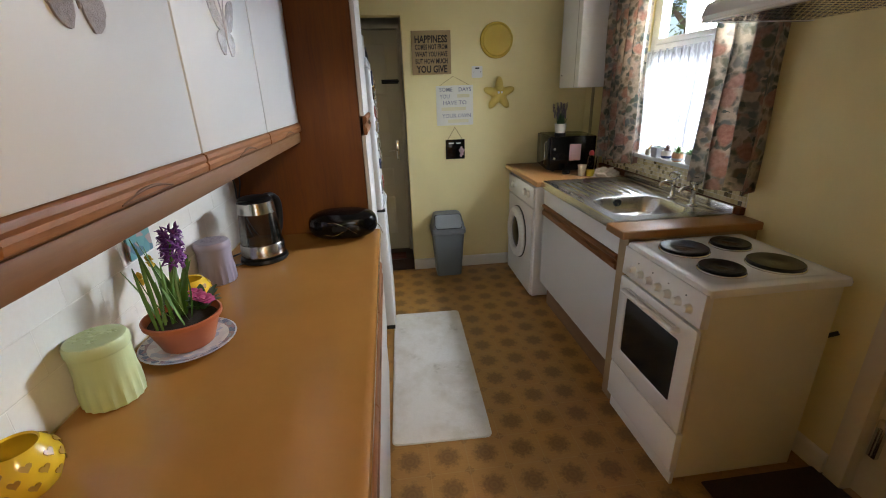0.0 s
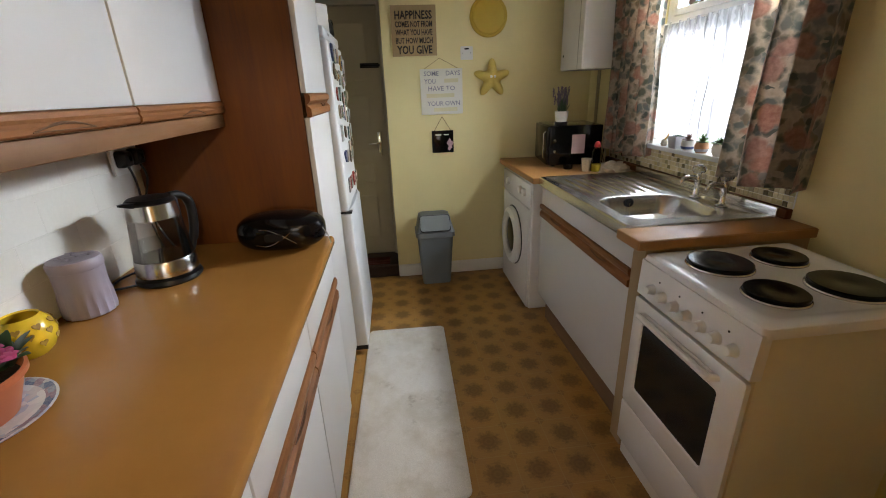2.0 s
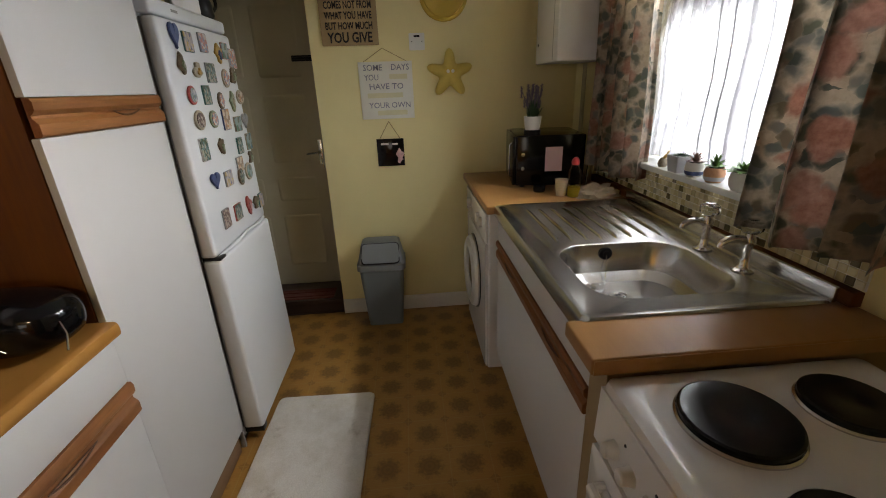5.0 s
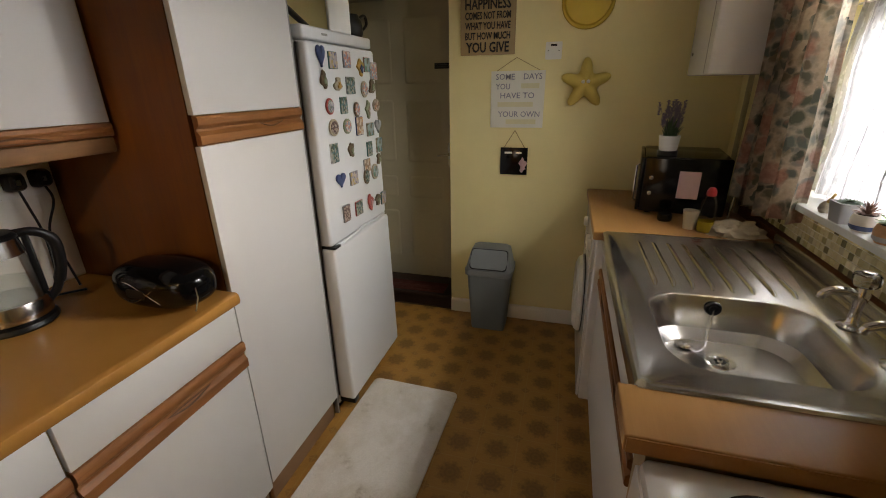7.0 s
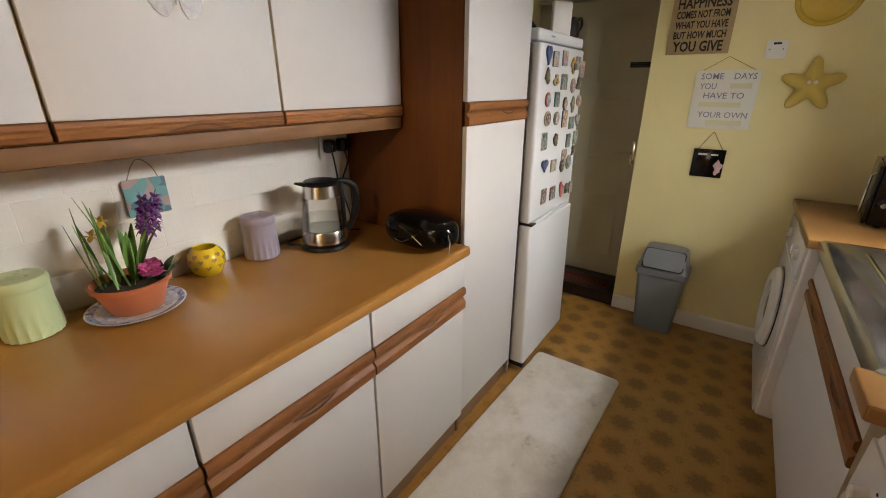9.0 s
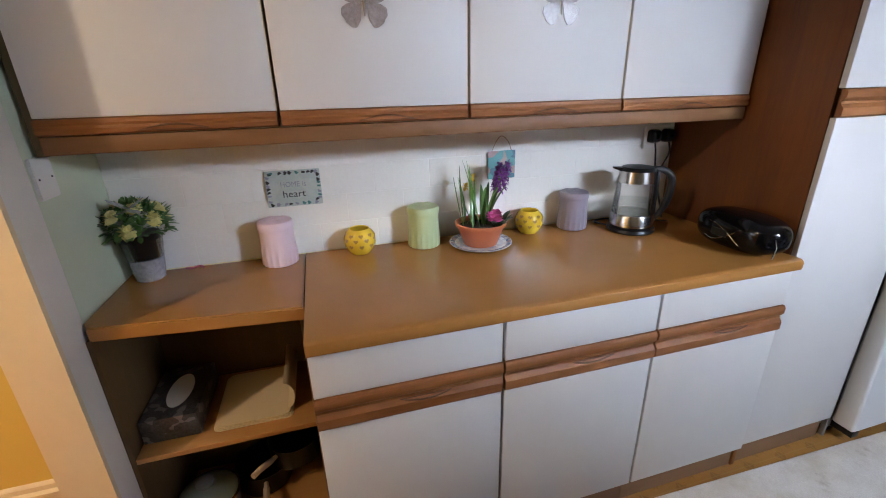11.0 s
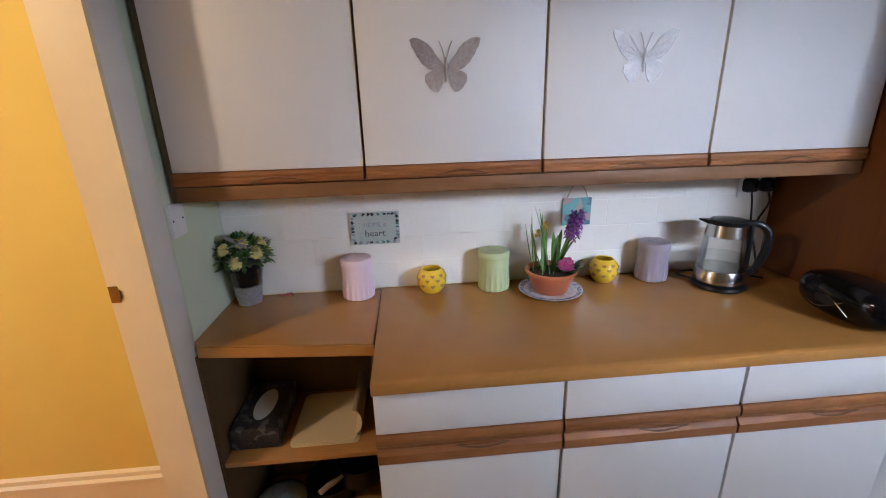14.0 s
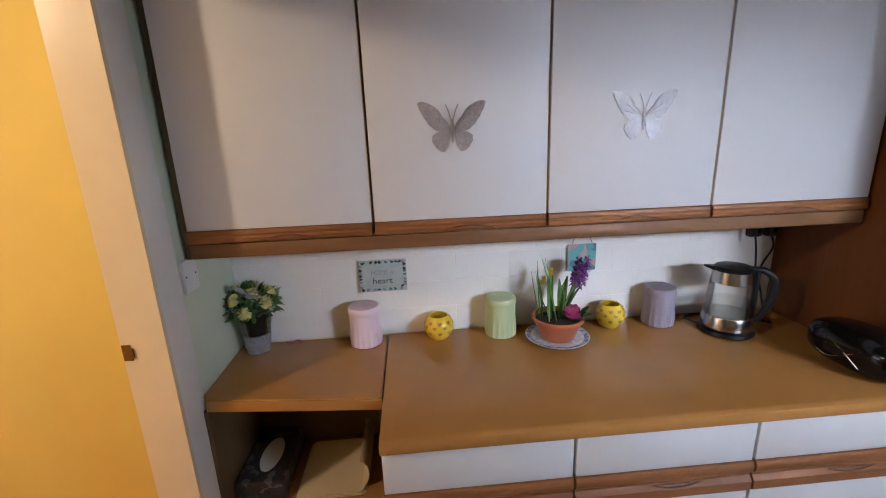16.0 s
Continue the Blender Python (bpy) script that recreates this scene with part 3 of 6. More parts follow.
# left run: three base units ----------------------------------------------
for n, (y0, y1) in enumerate(((0.832, 1.332), (1.336, 1.834), (1.838, 2.352))):
    u = thing("base_cabinet", (0.08, (y0 + y1) / 2, 0), "white laminate base cabinet with oak finger-pull rail", "cabinet", "base cabinets of the long worktop")
    part("body", box((XL + 0.002, y0, 0.12), (0.37, y1 - (0.012 if n == 2 else 0.0), 0.87)), CARCASS, u, world=True)
    part("plinth", box((0.335, y0 - 0.001, 0.0), (0.352, y1 + 0.001, 0.119)), PLINTH, u, world=True)
    y2 = y1 - (0.009 if n == 2 else 0.003)
    part("drawer_front", box((0.372, y0 + 0.002, 0.746), (0.39, y2, 0.866), 0.0018), UNIT, u, world=True)
    rl = part("handle_rail", extrude_profile(rail_profile(0.386, 0.652, 0.744), y0 + 0.001, y2 + 0.001), OAK, u, "grooved honey oak rail", world=True)
    part("finger_pull", lens_scoop(0.398, (y0 + y1) / 2 + 0.03, 0.7, 0.07, 0.013), SCOOP, rl, world=True)
    part("door", box((0.372, y0 + 0.002, 0.122), (0.39, y2, 0.65), 0.0018), UNIT, u, world=True)
wt = thing("worktop", (0.1, 1.6, 0.872), "tan laminate worktop with a rounded front edge", "worktop")
part("board", box((XL + 0.011, 0.832, 0.872), (0.385, 2.354, 0.911)), WORKTOP, wt, world=True)
part("front_edge", extrude_profile([(0.385, 0.872), (0.397, 0.872), (0.404, 0.876), (0.407, 0.884), (0.407, 0.899), (0.404, 0.907), (0.397, 0.911), (0.385, 0.911)], 0.832, 2.354), WORKTOP, wt, world=True)
# open shelf unit at the end
SHELF_WOOD = wood("dark_shelf_board", (0.055, 0.032, 0.011), (0.115, 0.068, 0.026), 2, 0.55, 12, 0.05)
u = thing("open_shelf_unit", (0, 0.56, 0), "shallow brown open shelf unit with three shelves", "shelf unit")
top = slab([(XL + 0.011, 0.292), (0.12, 0.292), (0.157, 0.312), (0.188, 0.58), (0.214, 0.829), (XL + 0.011, 0.829)], 0.04, 0.004)
bmesh.ops.translate(top, verts=top.verts, vec=(0, 0, 0.871))
part("shelf_top", top, WORKTOP, u, "tan laminate top", world=True)
part("side_panel", box((XL + 0.002, 0.293, 0), (0.15, 0.311, 0.87), 0.002), SHELF_WOOD, u, world=True)
part("side_panel", box((XL + 0.002, 0.81, 0), (0.16, 0.828, 0.87), 0.002), SHELF_WOOD, u, world=True)
part("back_panel", box((XL + 0.002, 0.312, 0.02), (XL + 0.012, 0.809, 0.87)), SHELF_WOOD, u, world=True)
for z in (0.458, 0.045):
    part("shelf", box((XL + 0.013, 0.312, z), (0.15, 0.809, z + 0.018), 0.002), WORKTOP_R, u, world=True)

# wall units --------------------------------------------------------------
for y0, y1 in ((0.324, 0.832), (0.836, 1.334), (1.338, 1.834), (1.838, 2.344)):
    u = thing("wall_cabinet", (-0.05, (y0 + y1) / 2, 1.365), "white laminate wall cabinet with oak bottom rail", "cabinet", "wall cabinets")
    part("body", box((XL + 0.002, y0, 1.366), (0.083, y1, 2.13)), CARCASS, u, world=True)
    part("door", box((0.086, y0 + 0.002, 1.404), (0.105, y1 - 0.003, 2.128), 0.0018), UNIT, u, world=True)
    part("edge_strip", box((0.0865, y1 - 0.003, 1.404), (0.104, y1 - 0.0015, 2.126)), UNIT_EDGE, u, "yellowed edge strip", world=True)
    rl = part("handle_rail", extrude_profile([(0.086, 1.366), (0.105, 1.366), (0.111, 1.37), (0.113, 1.38), (0.11, 1.386), (0.112, 1.392), (0.11, 1.4), (0.104, 1.403), (0.086, 1.403)], y0 + 0.002, y1 - 0.003), OAK, u, "honey oak rail", world=True)
    part("finger_pull", lens_scoop(0.1115, (y0 + y1) / 2 + 0.02, 1.372, 0.075, 0.011, -1), SCOOP, rl, world=True)
lr = thing("light_rail", (0.08, 1.3, 1.312), "brown timber light rail under the wall cabinets", "rail")
part("front_board", box((0.085, 0.324, 1.323), (0.103, 2.344, 1.364), 0.004), OAK_DARK, lr, world=True)
part("end_return", box((XL + 0.004, 0.324, 1.323), (0.084, 0.342, 1.364), 0.003), OAK_DARK, lr, world=True)
single("filler_strip", box((-0.21, 0.302, 1.32), (0.088, 0.3235, 2.13), 0.002), plain("olive_filler", (0.13, 0.1, 0.045), 0.6, vary=0.15), (0, 0, 0), "narrow dark filler strip beside the wall cabinets", "filler")

# tall unit ---------------------------------------------------------------
u = thing("larder_cabinet", (0.08, 2.6, 0), "tall white larder cabinet with teak side panel", "cabinet")
part("side_panel", box((XL + 0.002, 2.356, 0.0), (0.358, 2.374, 2.15), 0.001), PANEL, u, "reddish teak-effect side panel", world=True)
part("body", box((XL + 0.002, 2.375, 0.12), (0.356, 2.835, 2.15)), CARCASS, u, world=True)
part("plinth", box((0.33, 2.375, 0.0), (0.348, 2.838, 0.119)), PLINTH, u, world=True)
part("lower_door", box((0.36, 2.358, 0.122), (0.378, 2.836, 1.339), 0.0018), UNIT, u, world=True)
part("upper_door", box((0.36, 2.358, 1.42), (0.378, 2.836, 2.148), 0.0018), UNIT, u, world=True)
rl = part("handle_rail", extrude_profile(rail_profile(0.374, 1.341, 1.418), 2.358, 2.836), OAK, u, "grooved honey oak rail", world=True)
part("finger_pull", lens_scoop(0.386, 2.66, 1.383, 0.06, 0.012, 1), SCOOP, rl, world=True)

# fridge freezer ----------------------------------------------------------
f = thing("fridge_freezer", (0.12, 3.17, 0), "white upright fridge freezer covered in magnets", "fridge")
part("body", box((-0.16, 2.892, 0.03), (0.35, 3.452, 1.66), 0.006), FRIDGE, f, world=True)
part("top_cap", box((-0.16, 2.888, 1.648), (0.392, 3.458, 1.695), 0.01, 3), FRIDGE, f, world=True)
for z0, z1, x0, x1, nm in ((0.858, 1.642, 0.412, 0.402, "fridge_door"), (0.075, 0.846, 0.438, 0.424, "freezer_door")):
    bm = box((0.356, 2.887, z0), (0.41, 3.457, z1), 0.012, 3)
    for v in bm.verts:
        if v.co.x > 0.38:
            v.co.x += (x0 + (x1 - x0) * (v.co.z - z0) / (z1 - z0)) - 0.41
    part(nm, bm, FRIDGE, f, world=True)
part("door_seal", box((0.35, 2.895, 0.08), (0.3565, 3.45, 1.64)), FRIDGE_SIDE, f, "grey rubber seal", world=True)
part("grip", add_tube(bmesh.new(), curve_points([(0.405, 2.9, 0.85), (0.425, 3.05, 0.862), (0.43, 3.17, 0.875), (0.425, 3.3, 0.862), (0.408, 3.44, 0.856)], 8), 0.006, 8), FRIDGE, f, "curved white grip", world=True)
for lo, hi in (((0.36, 2.89, 0.847), (0.425, 2.94, 0.857)), ((0.35, 2.905, 0.04), (0.43, 2.945, 0.07))):
    part("hinge", box(lo, hi, 0.002), BLACK, f, world=True)
for y in (2.93, 3.41):
    part("foot", box((0.3, y - 0.02, 0), (0.34, y + 0.02, 0.03)), BLACK, f, world=True)
part("maker_badge", box((0.391, 3.02, 1.668), (0.3935, 3.06, 1.676)), FRIDGE_SIDE, f, world=True)
single("fridge_side_strip", box((0.0, -0.006, 0), (0.02, 0.006, 1.95), 0.002), FRIDGE_SIDE, (0.34, 2.866, 0.0), "grey metal strip between larder and fridge", "trim strip")

MAG = [plain("magnet_" + n, c, 0.35, vary=0.5, grain=260, blotch=70, relief=0.2) for n, c in (
    ("navy", (0.05, 0.08, 0.2)), ("teal", (0.06, 0.18, 0.17)), ("buff", (0.42, 0.36, 0.26)), ("red", (0.4, 0.07, 0.06)), ("umber", (0.13, 0.09, 0.05)),
    ("grey", (0.32, 0.33, 0.34)), ("gold", (0.5, 0.3, 0.06)), ("rose", (0.52, 0.28, 0.28)), ("sage", (0.25, 0.29, 0.18)), ("white", (0.6, 0.6, 0.6)))]
MAGNAMES = ["navy blue", "teal", "buff", "red", "dark brown", "grey", "golden", "pink", "sage green", "white"]
PICTURE = [speckled("magnet_picture_" + str(k), cs, 58 + 11 * k, 0.3, 0.1, stretch=(1, 1, 0.7 + 0.25 * (k % 3))) for k, cs in enumerate((
    [(0.04, 0.16, 0.22), (0.34, 0.4, 0.4), (0.16, 0.12, 0.06), (0.06, 0.2, 0.12)], [(0.55, 0.45, 0.3), (0.2, 0.14, 0.1), (0.62, 0.55, 0.48), (0.5, 0.2, 0.06)],
    [(0.58, 0.44, 0.36), (0.45, 0.1, 0.06), (0.12, 0.18, 0.32), (0.6, 0.55, 0.5)], [(0.06, 0.1, 0.28), (0.4, 0.38, 0.42), (0.6, 0.5, 0.4), (0.5, 0.35, 0.06)],
    [(0.03, 0.05, 0.05), (0.1, 0.22, 0.24), (0.42, 0.4, 0.34), (0.05, 0.09, 0.04)], [(0.06, 0.035, 0.03), (0.28, 0.2, 0.16), (0.5, 0.42, 0.36), (0.12, 0.05, 0.05)],
    [(0.32, 0.36, 0.44), (0.08, 0.12, 0.2), (0.55, 0.55, 0.55), (0.16, 0.22, 0.12)]))]


def magnet_row(z, ys, shapes, colours):
    """Fridge magnets along one height: p picture with a border, o oval, h heart-like, f lumpy figure."""
    rnd = random.Random(int(z * 1000))
    for y, s, c in zip(ys, shapes, colours):
        c = int(c)
        zz = z + rnd.uniform(-0.012, 0.012) - 0.06 * (y - 3.17)
        x = 0.4035 + 0.010 * (1.642 - zz) / 0.784
        m = thing("fridge_magnet", (x, y, zz), "small %s %s magnet on the fridge door" % (MAGNAMES[c], {"p": "picture", "o": "oval souvenir", "h": "heart-shaped", "f": "moulded figure"}[s]), "magnet", "fridge magnets")
        w, h = rnd.uniform(0.026, 0.038), rnd.uniform(0.028, 0.041)
        if s == "p":
            part("backing", slab(rounded(-w, w, -h, h, 0.004, 3), 0.005, 0, "x"), MAG[c], m)
            part("picture", slab(rounded(-w + 0.002, w - 0.002, -h + 0.002, h - 0.002, 0.002, 2), 0.0065, 0, "x"), PICTURE[rnd.randrange(7)], m)
        elif s == "o":
            out = [(w * math.cos(a * math.pi / 12), h * math.sin(a * math.pi / 12)) for a in range(24)]
            part("backing", slab(out, 0.007, 0.0015, "x"), MAG[c], m)
            part("picture", slab([(a * 0.75, b * 0.75) for a, b in out], 0.0095, 0, "x"), PICTURE[rnd.randrange(7)], m)
        elif s == "h":
            out = []
            for k in range(28):
                a = 2 * math.pi * k / 28
                out.append((1.1 * w * math.sin(a) ** 3, h * (13 * math.cos(a) - 5 * math.cos(2 * a) - 2 * math.cos(3 * a) - math.cos(4 * a)) / 15))
            part("body", slab(out, 0.009, 0.002, "x"), MAG[c], m)
        else:
            out = [((w * (0.8 + 0.25 * math.sin(3 * a + zz * 40) + 0.12 * math.sin(5 * a + y * 30))) * math.cos(a), (h * (0.9 + 0.2 * math.cos(2 * a + y * 20) + 0.12 * math.sin(4 * a))) * math.sin(a)) for a in [2 * math.pi * k / 28 for k in range(28)]]
            part("body", slab(out, 0.008, 0.002, "x"), MAG[c], m)
            part("detail", slab([(0.45 * a + 0.004, 0.5 * b - 0.005) for a, b in out], 0.012, 0.002, "x"), MAG[(c + 4) % 10], m)


magnet_row(1.58, (2.968, 3.057, 3.173, 3.294, 3.363, 3.43), "hppfpp", "015679")
magnet_row(1.493, (2.972, 3.078, 3.186, 3.315, 3.4), "ffpof", "425248")
magnet_row(1.405, (2.994, 3.109, 3.222, 3.335, 3.43), "opofo", "314826")
magnet_row(1.313, (3.006, 3.12, 3.234, 3.344, 3.43), "oopph", "280259"[:5])
magnet_row(1.225, (2.989, 3.133, 3.318, 3.43), "pfpp", "9412")
magnet_row(1.15, (3.275, 3.409), "pf", "54")
magnet_row(1.1, (3.014, 3.133, 3.258, 3.354), "hpoo", "0542")
magnet_row(0.965, (3.034, 3.152, 3.274, 3.359, 3.43), "ppffp", "53341")

# things on the fridge
single("white_notebook", box((-0.012, -0.05, 0), (0.012, 0.05, 0.15), 0.008, 3), PLASTIC, (0.33, 3.28, 1.695), "white plastic slab standing on the fridge", "box", turn=-42)
jug = thing("black_jug", (0.335, 3.39, 1.695), "small black jug with a loop handle on the fridge", "jug")
part("body", lathe([(0, 0), (0.043, 0), (0.05, 0.015), (0.046, 0.06), (0.034, 0.088), (0.03, 0.094), (0.026, 0.09), (0, 0.088)], 24), BLACK, jug)
part("handle", tube(curve_points([(0.02, 0.03, 0.08), (0.03, 0.075, 0.095), (0.03, 0.09, 0.06), (0.02, 0.042, 0.025)], 6), 0.007, 8), BLACK, jug)
single("black_umbrella", tube([(0, -0.28, 0.16), (0, -0.14, 0.075), (0, 0.02, 0.012)], [0.008, 0.012, 0.012], 10), BLACK, (0.27, 3.12, 1.695), "black rod leaning behind the fridge things", "rod")

# right run ---------------------------------------------------------------
single("end_worktop", box((1.456, 3.186, 0.874), (XR - 0.001, 3.998, 0.911), 0.006, 3), WORKTOP_R, (0, 0, 0), "wood-effect worktop over the washing machine", "worktop")
sw = thing("short_worktop", (1.8, 2.16, 0.874), "short wood-effect worktop strip by the cooker", "worktop")
part("board", box((1.456, 2.058, 0.874), (XR - 0.001, 2.206, 0.911), 0.005, 3), WORKTOP_R, sw, world=True)
part("end_strip", box((1.46, 2.0555, 0.876), (XR - 0.002, 2.0585, 0.908), 0.001), WORKTOP_R, sw, world=True)
u = thing("sink_cabinet", (1.8, 2.65, 0), "white sink cabinet with dark oak finger-pull rail", "cabinet")
part("end_panel", box((1.5, 2.078, 0.0), (XR - 0.002, 2.152, 0.873)), CARCASS, u, "beige end panel", world=True)
part("body", boxes(((1.522, 2.153, 0.19), (XR - 0.003, 3.15, 0.74)), ((1.522, 2.153, 0.74), (1.54, 3.15, 0.868)), ((1.54, 3.132, 0.74), (XR - 0.003, 3.15, 0.868))), CARCASS, u, world=True)
part("plinth", box((1.56, 2.153, 0.0), (1.578, 3.15, 0.189)), PLINTH, u, world=True)
part("drawer_front", box((1.5, 2.154, 0.768), (1.518, 3.148, 0.868), 0.0018), UNIT, u, world=True)
part("door", box((1.5, 2.154, 0.185), (1.518, 3.148, 0.688), 0.0018), UNIT, u, world=True)
for y0, y1 in ((2.154, 2.65), (2.653, 3.148)):
    rl = part("handle_rail", extrude_profile(rail_profile(1.504, 0.69, 0.766, -1), y0, y1), OAK, u, "dark worn oak rail", world=True)
    part("finger_pull", lens_scoop(1.4925, (y0 + y1) / 2, 0.729, 0.08, 0.012), SCOOP, rl, world=True)


def loft(rings):
    bm = bmesh.new()
    vs = [[bm.verts.new(p) for p in r] for r in rings]
    n = len(vs[0])
    for a, b in zip(vs, vs[1:]):
        for k in range(n):
            bm.faces.new((a[k], a[(k + 1) % n], b[(k + 1) % n], b[k]))
    return bm, vs


def flat_ring(x0, x1, y0, y1, r, z):
    return [(x, y, z) for x, y in rounded(x0, x1, y0, y1, r, 8)]


s = thing("sink", (1.8, 2.7, 0.9), "stainless steel sink with single drainer", "sink")
bm, vs = loft([flat_ring(1.489, 2.09, 2.194, 3.19, 0.006, 0.872), flat_ring(1.487, 2.09, 2.192, 3.192, 0.012, 0.9), flat_ring(1.49, 2.089, 2.194, 3.19, 0.014, 0.913), flat_ring(1.496, 2.085, 2.2, 3.184, 0.016, 0.918), flat_ring(1.512, 2.075, 2.217, 3.165, 0.02, 0.917),
               flat_ring(1.52, 2.07, 2.227, 3.155, 0.03, 0.911), flat_ring(1.568, 1.985, 2.29, 2.678, 0.1, 0.909), flat_ring(1.576, 1.978, 2.297, 2.671, 0.098, 0.905), flat_ring(1.583, 1.97, 2.305, 2.663, 0.095, 0.89), flat_ring(1.594, 1.955, 2.33, 2.648, 0.09, 0.815), flat_ring(1.622, 1.928, 2.357, 2.622, 0.08, 0.79), flat_ring(1.7, 1.83, 2.46, 2.58, 0.04, 0.785)])
bm.faces.new(vs[-1])
bmesh.ops.recalc_face_normals(bm, faces=bm.faces)
part("basin_sheet", bm, STEEL, s, world=True)
for k in range(8):
    x = 1.61 + 0.052 * k
    part("drainer_ridge", tube([(x, 2.71, 0.905), (x + 0.004, 2.74, 0.9085), (x + 0.004, 3.08, 0.9085), (x, 3.11, 0.905)], [0.006, 0.0085, 0.0085, 0.006], 10), STEEL, s, world=True)
part("upstand", box((2.088, 2.2, 0.905), (2.1, 3.19, 0.95), 0.003), STEEL, s, "steel upstand at the wall", world=True)
single("upstand_shelf", box((2.1, 2.17, 0.912), (XR - 0.001, 3.6, 0.948), 0.002), PANEL, (0, 0, 0), "dark wooden batten behind the sink", "batten")
part("overflow", lathe([(0, 0.004), (0.01, 0.004), (0.012, 0.006), (0.02, 0.005), (0.022, 0)], 20), BLACK, s, "dark overflow rose").matrix_basis = pose(-0.043, -0.0445, -0.022, 90, 0, 0)
part("waste", lathe([(0, 0), (0.018, 0), (0.022, 0.003), (0.034, 0.004), (0.037, 0)], 28), CHROME, s, "chrome waste ring").matrix_basis = pose(-0.043, -0.17, -0.1147)
for k in range(5):
    a = 2 * math.pi * k / 5
    part("waste_slot", lathe([(0, 0.0008), (0.004, 0.0008), (0.0045, 0)], 8), BLACK, s).matrix_basis = pose(-0.043 + 0.011 * math.cos(a), -0.17 + 0.011 * math.sin(a), -0.1143)
single("sink_plug", lathe([(0, 0.014), (0.006, 0.014), (0.007, 0.01), (0.02, 0.009), (0.023, 0.004), (0.02, 0), (0, 0)], 24), CHROME, (1.68, 2.585, 0.789), "chrome plug lying in the sink", "plug")
single("plug_chain", add_tube(bmesh.new(), curve_points([(0, 0, 0.0), (0.02, -0.025, -0.012), (0.045, -0.01, -0.012), (0.065, 0.03, -0.006), (0.075, 0.055, 0.04), (0.077, 0.064, 0.075)], 8), 0.0018, 6), CHROME, (1.68, 2.585, 0.801), "thin chrome plug chain", "chain")
for y in (2.568, 2.4):
    tp = thing("pillar_tap", (2.025, y, 0.911), "chrome pillar tap with a clear acrylic head", "tap", "sink taps")
    part("base", lathe([(0, 0), (0.027, 0), (0.028, 0.004), (0.018, 0.008), (0.013, 0.016), (0.012, 0.06), (0.016, 0.075), (0.017, 0.09), (0.012, 0.1), (0.009, 0.112), (0, 0.112)], 24), CHROME, tp)
    part("spout", tube(curve_points([(0.0, 0, 0.078), (-0.025, 0, 0.092), (-0.052, 0, 0.094), (-0.076, 0, 0.084), (-0.08, 0, 0.072)], 7), [0.012] * 8 + [0.0105] * 14 + [0.0095] * 7, 12), CHROME, tp)
    part("tap_head", lathe([(0, 0.11), (0.02, 0.11), (0.026, 0.118), (0.027, 0.13), (0.025, 0.14), (0.02, 0.143), (0, 0.144)], 24, lambda a, k: 1 + 0.05 * math.cos(8 * a)), ACRYLIC, tp, "clear acrylic head")
    part("cap", lathe([(0, 0.1445), (0.013, 0.1445), (0.014, 0.147), (0.011, 0.1485), (0, 0.149)], 20), CHROME, tp)

# washing machine
w = thing("washing_machine", (1.77, 3.58, 0), "white front-loading washing machine under the worktop", "washing machine")
bm = box((1.475, 3.245, 0.012), (2.07, 3.9, 0.862), 0.012, 3)
part("body", bm, ENAMEL, w, world=True)
front = slab([(3.262, 0.02), (3.885, 0.02), (3.885, 0.7), (3.262, 0.7)], 0.012, 0.004, "x")
bmesh.ops.translate(front, verts=front.verts, vec=(1.464, 0, 0))
part("front_panel", front, ENAMEL, w, world=True)
part("control_panel", box((1.462, 3.255, 0.712), (1.476, 3.89, 0.856), 0.005), ENAMEL, w, world=True)
for k, y in enumerate((3.36, 3.44, 3.74)):
    part("dial", lathe([(0, 0.018), (0.02, 0.018), (0.024, 0.014), (0.026, 0)], 24), PLASTIC, w).matrix_basis = pose(1.4615 - 1.77, y - 3.58, 0.79, 0, -90, 0)
dw = part("porthole_door", lathe([(0.128, 0.0), (0.2, 0.0), (0.205, 0.012), (0.195, 0.03), (0.165, 0.042), (0.135, 0.036), (0.128, 0.02)], 56), PLASTIC, w)
dw.matrix_basis = pose(1.4635 - 1.77, 3.6 - 3.58, 0.43, 0, -90, 0)
part("glass_bowl", lathe([(0, 0.03), (0.06, 0.028), (0.105, 0.02), (0.13, 0.012)], 48), BLACK_GLOSS, dw, "dark glass bowl")
part("seal_ring", lathe([(0.197, 0.0), (0.212, 0.0), (0.212, 0.004), (0.197, 0.004)], 56), BLACK, dw)

# cooker
ck = thing("electric_cooker", (1.76, 1.81, 0), "white freestanding electric cooker with four solid plates", "cooker")
part("body", box((1.505, 1.567, 0.03), (2.01, 2.053, 0.84), 0.004), COOKER_SIDE, ck, "cream enamel sides", world=True)
bm, vs = loft([flat_ring(1.488, 2.03, 1.556, 2.064, 0.012, 0.835), flat_ring(1.486, 2.032, 1.554, 2.066, 0.016, 0.848), flat_ring(1.49, 2.028, 1.558, 2.062, 0.016, 0.862), flat_ring(1.5, 2.015, 1.568, 2.052, 0.02, 0.866), flat_ring(1.53, 1.985, 1.595, 2.025, 0.05, 0.866), flat_ring(1.538, 1.977, 1.603, 2.017, 0.046, 0.861)])
bm.faces.new(vs[-1])
bm.faces.new(vs[0][::-1])
bmesh.ops.recalc_face_normals(bm, faces=bm.faces)
part("hob_top", bm, ENAMEL, ck, world=True)
